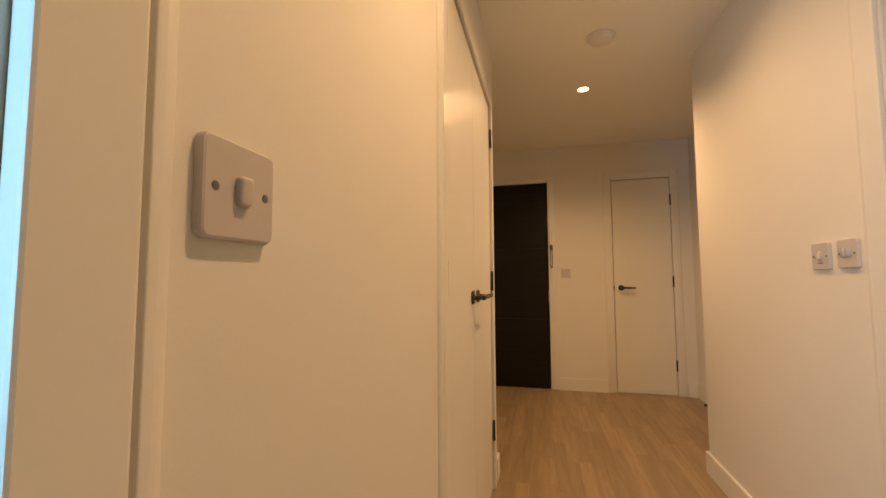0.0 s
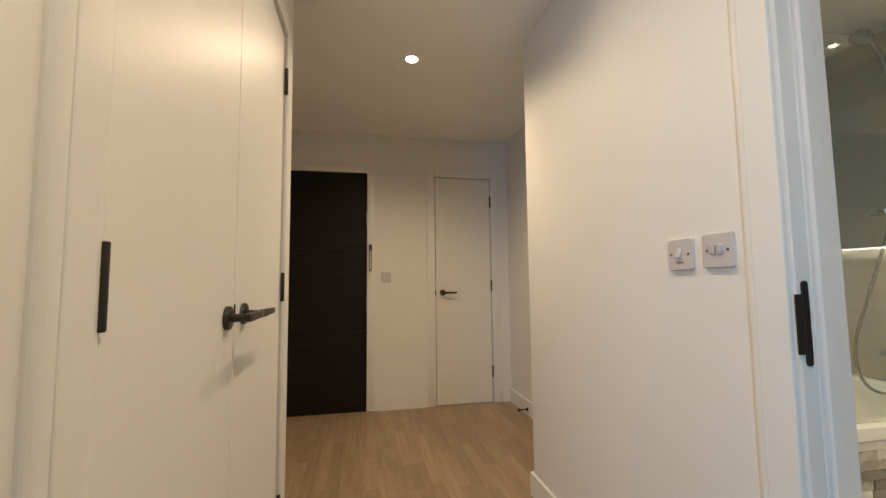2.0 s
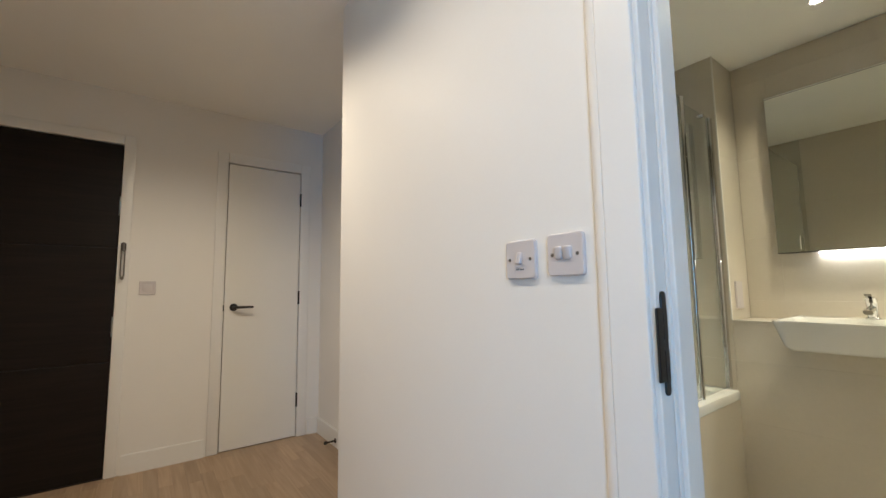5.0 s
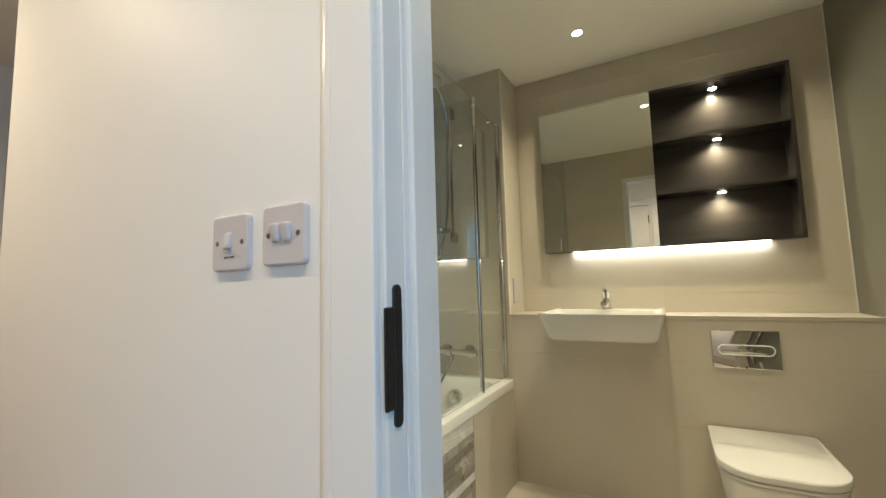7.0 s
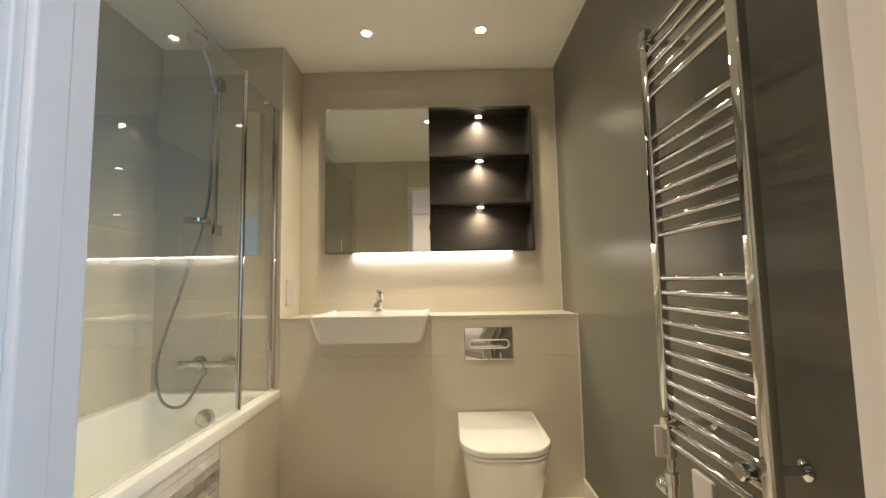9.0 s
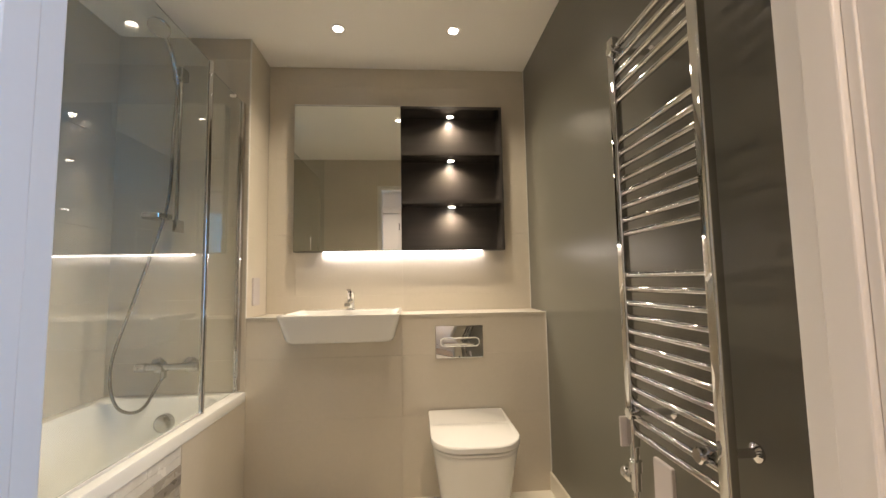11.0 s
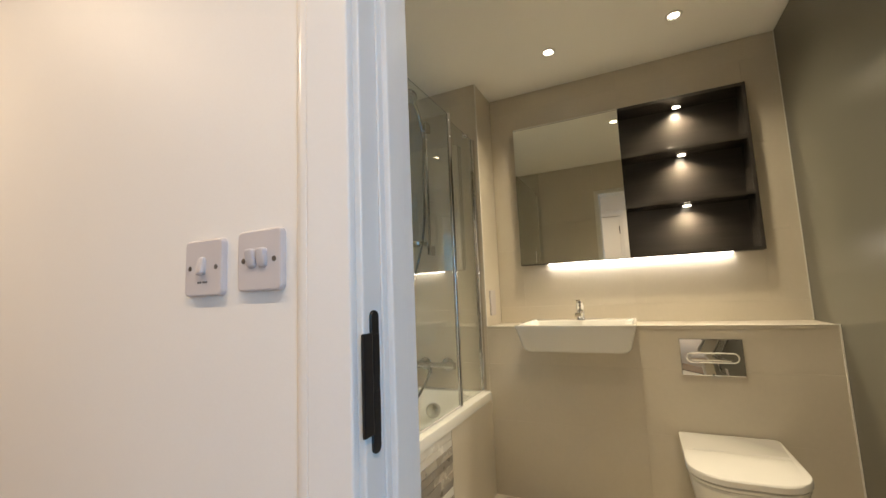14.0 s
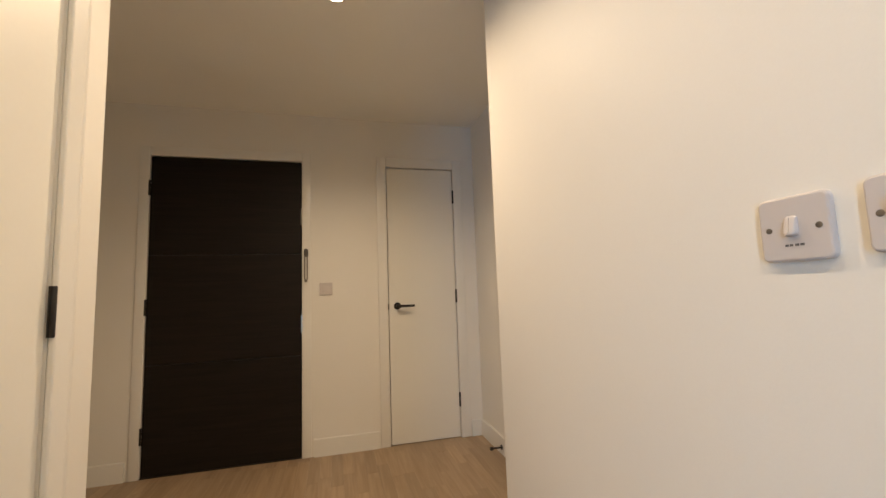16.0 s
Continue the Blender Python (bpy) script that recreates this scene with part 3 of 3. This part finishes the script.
def mirror_cabinet():
    t = thing("mirror_cabinet", "dark wood wall cabinet with sliding mirror and lit open shelves", "cabinet", pose(MC_X, MC_Y1, MC_Z0, 0, 0, -90))
    w, h, d = MC_Y1 - MC_Y0, MC_Z1 - MC_Z0, 0.165
    k, mid = 0.016, MC_Y1 - 0.945
    part("side_panel", box(0.0005, k, 0.018, d, k, h - k, 0.001), CABINET, t)
    part("side_panel", box(w - k, w - 0.0005, 0.0, d, k, h - k, 0.001), CABINET, t)
    part("top_panel", box(0.0005, w - 0.0005, 0.0, d, h - k, h, 0.001), CABINET, t)
    part("bottom_panel", box(0.0005, w - 0.0005, 0.0, d, 0, k, 0.001), CABINET, t)
    part("back_panel", box(k, w - k, d - 0.012, d, k, h - k), CABINET, t)
    part("divider", box(mid - 0.012, mid + 0.004, 0.02, d - 0.0125, k, h - k), CABINET, t)
    zs = (0.285, 0.57)
    for z in zs:
        part("shelf", box(mid + 0.0045, w - k - 0.0005, 0.003, d - 0.0125, z - 0.009, z + 0.009, 0.001), CABINET, t)
    # mirror door
    door = part("mirror_door", box(0.0, mid + 0.003, 0.006, 0.016, 0.002, h - 0.001), CABINET, t)
    part("mirror", box(0.0005, mid + 0.002, -0.0005, 0.0055, 0.003, h - 0.006, 0.0006), MIRROR, door, "clear silvered mirror glass")
    part("edge_strip", box(0.0, mid + 0.003, -0.002, 0.0058, h - 0.0055, h + 0.002), CHROME, door, "bright metal edge strip")
    for z in (zs[0] - 0.0092, zs[1] - 0.0092, h - k - 0.0002):
        x, y = (mid + w - k) / 2 + 0.01, 0.105
        sp = part("shelf_lamp", lathe_z([(0.027, z), (0.027, z - 0.004), (0.024, z - 0.005)], x, y, 24), CHROME, t, "small round shelf spotlight", True)
        part("lamp_face", lathe_z([(0.019, z - 0.005), (0.019, z - 0.0062)], x, y, 20), LAMP_BATH, sp)
    part("led_strip", box(0.158, 1.080, 0.035, 0.05, -0.008, -0.0005, 0.001), LED, t, "lit white light strip under the cabinet")
    # thin pale strip built on the glass in place of a reflected upright line
    part("reflection_line", box(0.096, 0.0985, -0.0012, -0.0004, 0.015, 0.085), TRIM, door, "fine pale vertical line in place of a reflection")
    return t


mirror_cabinet()
for z in (MC_Z0 + 0.275, MC_Z0 + 0.560, MC_Z1 - 0.017):
    spot("shelf_lamp_light", MC_X + 0.105, 0.644, z - 0.008, 27.0, 150, NEUTRAL, 0.018, 1.0)
strip = area("led_strip_light", (0, 0, 1), (0, 0, 0), 0.92, 0.012, 0.75, (1.0, 0.96, 0.86))
strip.matrix_world = pose(MC_X + 0.043, 0.933, MC_Z0 - 0.010, 0, 0, 90)

t = thing("shaver_socket", "white shaver socket on the tiled return", "socket", pose(2.80, COL, 1.03, 0, 0, 0))
part("faceplate", plate(0.086, 0.146, 0.006, 0.0, -0.010), PLASTIC, t, "", False)

# ---- toilet ----


def toilet():
    t = thing("toilet", "white back-to-wall toilet with closed lid against the tiled boxing", "toilet", pose(BE, 0.625, 0))
    # local x: 0 at the wall, negative into the room

    def dee(w, l, x1, z):
        r = w * 0.36
        return [(x + x1 - l / 2, y, z) for x, y in rrect(l, w, [0.012, r, r, 0.012], 8)]

    pan = [dee(0.27, 0.40, -0.001, 0.0), dee(0.27, 0.40, -0.001, 0.01), dee(0.28, 0.415, -0.001, 0.10), dee(0.325, 0.455, -0.001, 0.26), dee(0.356, 0.482, -0.001, 0.366), dee(0.350, 0.478, -0.001, 0.374)]
    part("pan", loft(pan), CERAMIC, t, "", True)
    part("seat", loft([dee(0.356, 0.468, -0.015, 0.3765), dee(0.362, 0.474, -0.015, 0.380), dee(0.362, 0.474, -0.015, 0.388), dee(0.356, 0.468, -0.015, 0.391)]), CERAMIC, t, "", True)
    lid = part("lid", loft([dee(0.366, 0.474, -0.014, 0.394), dee(0.374, 0.482, -0.014, 0.398), dee(0.374, 0.482, -0.014, 0.416), dee(0.370, 0.478, -0.014, 0.4205), dee(0.362, 0.470, -0.014, 0.422)]), CERAMIC, t, "", True)
    for y in (-0.075, 0.075):
        part("seat_hinge", box(-0.013, -0.002, y - 0.02, y + 0.02, 0.383, 0.41, 0.004), CHROME, t)
    # printed protective film over the lid
    x = -0.225
    film = part("film_strip", box(x - 0.012, x + 0.012, -0.172, 0.172, 0.4223, 0.4226), CERAMIC, lid, "thin clear protective film")
    rnd = random.Random(4)
    for y0, y1 in ((-0.15, -0.05), (0.045, 0.15)):
        y = y0
        while y < y1:
            dy = rnd.uniform(0.004, 0.012)
            part("print_bar", box(x - 0.0022, x + 0.0022, y, y + dy, 0.4228, 0.4230), FILM, film, "faint printed letters")
            y += dy + rnd.uniform(0.003, 0.006)
    return t


toilet()

t = thing("flush_plate", "polished chrome flush plate with loop button on the boxing", "flush plate", pose(BE, 0.647, 0.757, 0, 0, -90))
part("plate", plate(0.246, 0.164, 0.003, 0.0, -0.012, 0.004), CHROME, t, "", True)
loop = [(x + 0.003, -0.0135, z - 0.002) for x, z in rrect(0.200, 0.042, 0.0205, 8)]
part("loop_button", tube(loop + loop[:1], 0.0028, 8), TRIM, t, "bright oval loop", True)
part("button", plate(0.17, 0.034, 0.016, -0.0118, -0.0135, 0.001), CHROME, t, "", True)
part("lock", lathe_y([(0.004, -0.0118), (0.004, -0.0135)], 0.0, -0.076, 12), BLACK, t, "", True)

# ---- towel radiator ----


def radiator():
    xf, xn, yr = 1.676, 1.336, 0.284
    t = thing("towel_radiator", "tall polished chrome ladder towel radiator on the grey wall", "radiator", pose(0, 0, 0))
    z0, z1 = 0.612, 1.762
    for x in (xf, xn):
        lp = [[(x + a, yr + c, z) for a, c in rrect(0.030 - i, 0.026 - i, [0.005, 0.005, 0.011, 0.011], 5)] for z, i in ((z0, 0.006), (z0 + 0.004, 0), (z1 - 0.004, 0), (z1, 0.006))]
        part("upright", loft(lp), CHROME, t, "", True)
    rows = [1.725 - 0.0387 * i for i in range(5)] + [1.454 - 0.0382 * i for i in range(8)] + [1.072 - 0.0381 * i for i in range(12)]
    for z in rows:
        pts = [(xf + (xn - xf) * k / 12, yr, z) for k in range(13)]
        part("bar", tube(pts, 0.0086, 14), CHROME, t, "", True)
    for x in (xf - 0.030, xn + 0.045):
        for z in (z1 - 0.056, z0 + 0.097):
            br = lathe_y([(0.019, BY0 + 0.001), (0.019, BY0 + 0.006), (0.009, BY0 + 0.012), (0.009, yr), (0.016, yr + 0.003), (0.016, yr + 0.028), (0.013, yr + 0.031)], x, z, 18)
            part("bracket", br, CHROME, t, "", True)
    v = part("valve", lathe_z([(0.013, 0.50), (0.013, 0.545), (0.017, 0.548), (0.017, 0.575), (0.011, 0.58), (0.011, z0 + 0.002)], xf, yr, 16), CHROME, t, "chrome radiator valve", True)
    part("valve_cap", lathe_x([(0.013, xf + 0.012), (0.018, xf + 0.02), (0.019, xf + 0.05), (0.016, xf + 0.056)], yr, 0.525, 16), CHROME, v, "", True)
    part("pipe", tube(spline([(xf, yr, 0.502), (xf, yr, 0.46), (xf, yr - 0.03, 0.435), (xf, BY0 + 0.001, 0.43)], 6), 0.0075, 10), CHROME, t, "", True)
    return t


radiator()
t = thing("fused_spur", "white blank wall outlet plate below the towel radiator", "wall plate", pose(1.703, BY0, 0.481, 0, 0, 180))
part("faceplate", plate(0.086, 0.146, 0.006, 0.0, -0.010), PLASTIC, t, "", False)
t = thing("thermostat_tag", "small white plastic valve tag hanging at the radiator", "valve tag", pose(1.697, 0.300, 0.665))
part("tag", box(-0.004, 0.004, -0.012, 0.012, -0.06, 0.02, 0.002), PLASTIC, t)

# ---- bath ----
RIM, BF, BB, BL0, BL1 = 0.545, 1.705, BY1 - 0.001, BX + 0.002, BE - 0.001


def bathtub():
    t = thing("bathtub", "white acrylic bathtub with rounded rim in the tiled alcove", "bathtub", pose((BL0 + BL1) / 2, (BF + BB) / 2, 0))
    L, Wd = BL1 - BL0, BB - BF
    lp = []
    for l, w, z, r in ((L, Wd, RIM - 0.045, 0.008), (L, Wd, RIM - 0.010, 0.010), (L - 0.006, Wd - 0.006, RIM - 0.002, 0.012), (L - 0.016, Wd - 0.016, RIM, 0.015),
                       (L - 0.13, Wd - 0.12, RIM - 0.001, 0.10), (L - 0.15, Wd - 0.14, RIM - 0.010, 0.10), (L - 0.20, Wd - 0.19, RIM - 0.14, 0.12), (L - 0.30, Wd - 0.26, RIM - 0.34, 0.13), (L - 0.42, Wd - 0.36, RIM - 0.385, 0.12)):
        lp.append([(x, y, z) for x, y in rrect(l, w, r, 8)])
    part("tub", loft(lp, False, True), ACRYLIC, t, "", True)
    x = L / 2 - 0.105
    part("overflow", lathe_x([(0.041, x + 0.014), (0.041, x - 0.010), (0.039, x - 0.017), (0.033, x - 0.023), (0.022, x - 0.027), (0.008, x - 0.029)], -0.01, RIM - 0.105, 24), CHROME, t, "round chrome overflow filler", True)
    part("waste", lathe_z([(0.03, RIM - 0.385), (0.03, RIM - 0.381), (0.024, RIM - 0.38)], L / 2 - 0.33, 0, 20), CHROME, t, "", True)
    return t


bathtub()


def mixer():
    t = thing("shower_mixer", "chrome thermostatic bar mixer on the tiled wall", "shower mixer", pose(BE, 2.05, 0.682, 0, 0, -90))
    part("body", lathe_x([(0.015, -0.145), (0.021, -0.143), (0.021, -0.098), (0.0165, -0.096), (0.0165, 0.096), (0.021, 0.098), (0.021, 0.143), (0.015, 0.145)], -0.055, 0, 20), CHROME, t, "", True)
    for x in (-0.075, 0.075):
        part("wall_flange", lathe_y([(0.038, -0.0005), (0.038, -0.006), (0.034, -0.010), (0.019, -0.014), (0.017, -0.05)], x, 0, 24), CHROME, t, "", True)
    for x in (-0.128, 0.128):
        part("control_knob", lathe_y([(0.006, -0.06), (0.006, -0.082), (0.004, -0.084)], x, 0.0, 10), CHROME, t, "", True)
    part("diverter", lathe_y([(0.019, -0.050), (0.019, -0.072), (0.016, -0.080), (0.006, -0.082)], -0.03, -0.006, 20), CHROME, t, "", True)
    part("outlet", lathe_z([(0.014, -0.050), (0.014, -0.012)], -0.02, -0.055, 14), CHROME, t, "", True)
    return t


mixer()


def shower():
    yb = 2.04
    t = thing("shower_set", "chrome riser rail with hand shower and hose", "shower", pose(0, 0, 0))
    x = BE - 0.05
    part("riser_rail", tube([(x, yb, 1.335), (x, yb, 2.17)], 0.0095, 14), CHROME, t, "", True)
    for z in (1.36, 2.14):
        part("wall_bracket", box(x - 0.014, BE - 0.0005, yb - 0.012, yb + 0.012, z - 0.03, z + 0.03, 0.004), CHROME, t)
    part("slider", box(x - 0.026, x + 0.014, yb - 0.014, yb + 0.034, 2.096, 2.112, 0.005), CHROME, t)
    part("soap_dish", lathe_z([(0.054, 1.383), (0.061, 1.387), (0.062, 1.407), (0.059, 1.407), (0.055, 1.392)], x - 0.06, yb + 0.055, 24), CHROME, t, "round chrome soap ring", True)
    h = part("hand_shower", tube(spline([(x - 0.01, yb + 0.01, 2.07), (x - 0.03, yb + 0.012, 2.13), (x - 0.07, yb + 0.015, 2.22), (x - 0.12, yb + 0.02, 2.28)], 6), 0.012, 12), CHROME, t, "", True)
    b = lathe_z([(0.02, 0.018), (0.048, 0.006), (0.05, -0.004), (0.046, -0.008)], 0, 0, 24)
    bmesh.ops.transform(b, matrix=pose(x - 0.15, yb + 0.024, 2.285, 0, 28, 0), verts=b.verts)
    part("spray_head", b, CHROME, h, "", True)
    hose = spline([(x - 0.01, yb + 0.01, 2.07), (x - 0.05, yb + 0.0, 1.80), (x - 0.06, yb + 0.01, 1.45), (x - 0.07, yb + 0.12, 1.05), (x - 0.08, yb + 0.215, 0.72), (x - 0.07, yb + 0.195, 0.53), (x - 0.05, yb + 0.10, 0.50), (BE - 0.055, 2.07, 0.64)], 10)
    part("hose", tube(hose, 0.0072, 10), HOSE, t, "flexible chrome hose", True)
    return t


shower()


def bath_screen():
    y = 1.748
    t = thing("bath_screen", "clear glass hinged bath screen with chrome uprights on the bath rim", "bath screen", pose(0, 0, 0))
    z0, z1 = RIM + 0.006, 2.005
    xm, xe = 2.345, 1.42
    part("wall_profile", box(BE - 0.034, BE - 0.0005, y - 0.014, y + 0.014, z0, z1, 0.004), CHROME, t)
    part("hinge_profile", tube([(xm, y, RIM + 0.002), (xm, y, z1 + 0.035)], 0.0135, 16), CHROME, t, "", True)
    for a0, a1 in ((xm + 0.014, BE - 0.035), (xe, xm - 0.014)):
        g = part("glass_pane", box(a0, a1, y - 0.003, y + 0.003, z0 + 0.004, z1 + 0.03 * (a1 < xm + 0.001)), GLASS, t, "clear toughened glass")
        g.visible_shadow = False
    part("knuckle", lathe_y([(0.011, y - 0.016), (0.011, y + 0.016)], BE - 0.12, z1 - 0.012, 14), CHROME, t, "", True)
    part("seal", box(xe, xm - 0.014, y - 0.005, y + 0.005, RIM + 0.001, z0 + 0.0035), TRIM, t)
    return t


bath_screen()

# tiled bath front: plain slab near the end wall, strip mosaic beyond
front = structure("bath_panel", box(BX + 0.001, BE - 0.001, BF + 0.014, BF + 0.05, 0.0, RIM - 0.046), GROUT, "tiled bath front with strip mosaic", "bath panel")
MOS = 2.143
part("tile", box(MOS + 0.001, BE - 0.002, BF + 0.002, BF + 0.0138, 0.004, RIM - 0.047, 0.001), TILE, front, "plain beige tile")
rnd = random.Random(7)
z = 0.004
while z < RIM - 0.06:
    hgt = min(0.0315, RIM - 0.048 - z)
    x = MOS - 0.002
    while x > BX + 0.02:
        ln = rnd.choice((0.12, 0.18, 0.25, 0.34))
        x0 = max(BX + 0.004, x - ln)
        part("mosaic_strip", box(x0, x, BF + rnd.uniform(0.0, 0.005), BF + 0.0138, z, z + hgt), rnd.choices(MARBLES, (5, 3, 3))[0], front)
        x = x0 - 0.0015
    z += hgt + 0.0015


# ---- tiles and planks ----
def tiles(parent, axis, at, depth, u0, u1, z0, z1, us, zs, material, gap=0.0004, skip=()):
    """Slabs over a wall face. axis 'x': the face lies at x=at, u is y; 'y': the face lies at y=at, u is x; depth points into the wall."""
    ue, ze = [u0] + [u for u in us if u0 < u < u1] + [u1], [z0] + [z for z in zs if z0 < z < z1] + [z1]
    for a0, a1 in zip(ue, ue[1:]):
        for c0, c1 in zip(ze, ze[1:]):
            cells = [(a0, a1, c0, c1)]
            for s0, s1, q0, q1 in skip:
                nxt = []
                for b0, b1, d0, d1 in cells:
                    if s1 <= b0 or s0 >= b1 or q1 <= d0 or q0 >= d1:
                        nxt.append((b0, b1, d0, d1))
                        continue
                    m0, m1 = max(b0, s0), min(b1, s1)
                    nxt += [c for c in ((b0, m0, d0, d1), (m1, b1, d0, d1), (m0, m1, d0, max(d0, q0)), (m0, m1, min(d1, q1), d1)) if c[1] - c[0] > 0.004 and c[3] - c[2] > 0.004]
                cells = nxt
            for b0, b1, d0, d1 in cells:
                g = gap / 2
                lo, hi = sorted((at, at + depth))
                bb = box(lo, hi, b0 + g, b1 - g, d0 + g, d1 - g, 0.0003, seg=1) if axis == "x" else box(b0 + g, b1 - g, lo, hi, d0 + g, d1 - g, 0.0003, seg=1)
                part("tile", bb, material, parent)


obs = bpy.data.objects
ZS = (0.395, 0.695, 0.995, 1.345, 1.795, 2.245)
tiles(obs["wall_boxing"], "x", BE, 0.0115, BY0 + 0.001, COL, 0.001, LEDGE - 0.012, (0.94,), ZS, TILE)
tiles(obs["wall_bath_end"], "x", BE, 0.0115, COL + 0.001, BY1, 0.001, CEIL - 0.001, (), ZS, TILE)
tiles(obs["wall_bath_end"], "y", COL, 0.0115, BE + 0.012, REC - 0.001, LEDGE + 0.005, CEIL - 0.001, (), (1.795,), TILE)
tiles(obs["wall_bathroom_east"], "x", REC, 0.0115, BY0 + 0.001, COL - 0.001, LEDGE + 0.005, CEIL - 0.001, (0.94,), ZS, TILE, skip=[(MC_Y0 - 0.001, MC_Y1 + 0.001, MC_Z0 - 0.001, MC_Z1 + 0.001)])
tiles(obs["wall_bathroom_south"], "y", BY0, -0.0115, BX + 0.001, REC, 0.001, CEIL - 0.001, (), (), DARKTILE)
tiles(obs["wall_bathroom_north"], "y", BY1, 0.0115, BX + 0.001, BE, 0.001, CEIL - 0.001, (1.79,), ZS, TILE)
liner = structure("wall_bathroom_west", box(BX + 0.0005, BX + 0.0008, BY0, DOOR_Y0 - 0.03, 0, CEIL), TILE, "beige tiled wall beside the doorway", "wall")
tiles(liner, "x", BX + 0.001, 0.010, DOOR_Y1 + 0.02, 1.80, 0.001, CEIL - 0.001, (), ZS, TILE)
# from y 1.80 on, the darker copy of TILE
tiles(liner, "x", BX + 0.001, 0.010, 1.80, BY1 - 0.001, 0.001, CEIL - 0.001, (), ZS, TILE_DARKER)
tiles(liner, "x", BX + 0.001, 0.010, BY0 + 0.001, DOOR_Y0 - 0.07, 0.001, CEIL - 0.001, (), ZS, TILE)
tiles(liner, "x", BX + 0.001, 0.010, DOOR_Y0 - 0.069, DOOR_Y1 + 0.019, DOOR_H + 0.02, CEIL - 0.001, (), (), TILE)

x = BX - 0.025
while x < BE:
    x1 = min(x + 0.6, BE + 0.011)
    y = BY0 + 0.001
    while y < BF + 0.01:
        y1 = min(y + 0.6, BF + 0.013)
        part("tile", box(x + 0.001, x1 - 0.001, y + 0.001, y1 - 0.001, -0.0058, 0.002, 0.0008, seg=1), FLOORTILE, bath_floor)
        y = y1
    x = x1

# oak planks, running along y, joints staggered
rnd = random.Random(11)
PW = 0.0685
x = -1.6
while x < 1.33:
    x1 = min(x + PW, 1.334)
    y = -0.25
    if x < XL - 0.05:
        y = 2.27
    while y < YF + 0.02:
        ln = rnd.uniform(0.28, 0.75)
        y1 = min(y + ln, YF + 0.06)
        part("plank", box(x + 0.0002, x1 - 0.0002, y + 0.0002, y1 - 0.0002, -0.0118, 0.0, 0.0004, seg=1), OAK, hall_floor)
        y = y1
    x = x1
bmr = bmesh.new()
x = -2.5
while x < XR:
    x1 = min(x + PW, XR)
    box(x + 0.0006, x1 - 0.0006, -2.0, -0.25, -0.0118, 0.0, bm=bmr)
    x = x1
tagged(part("plank_rest", bmr, OAK, hall_floor), kind="stuff")
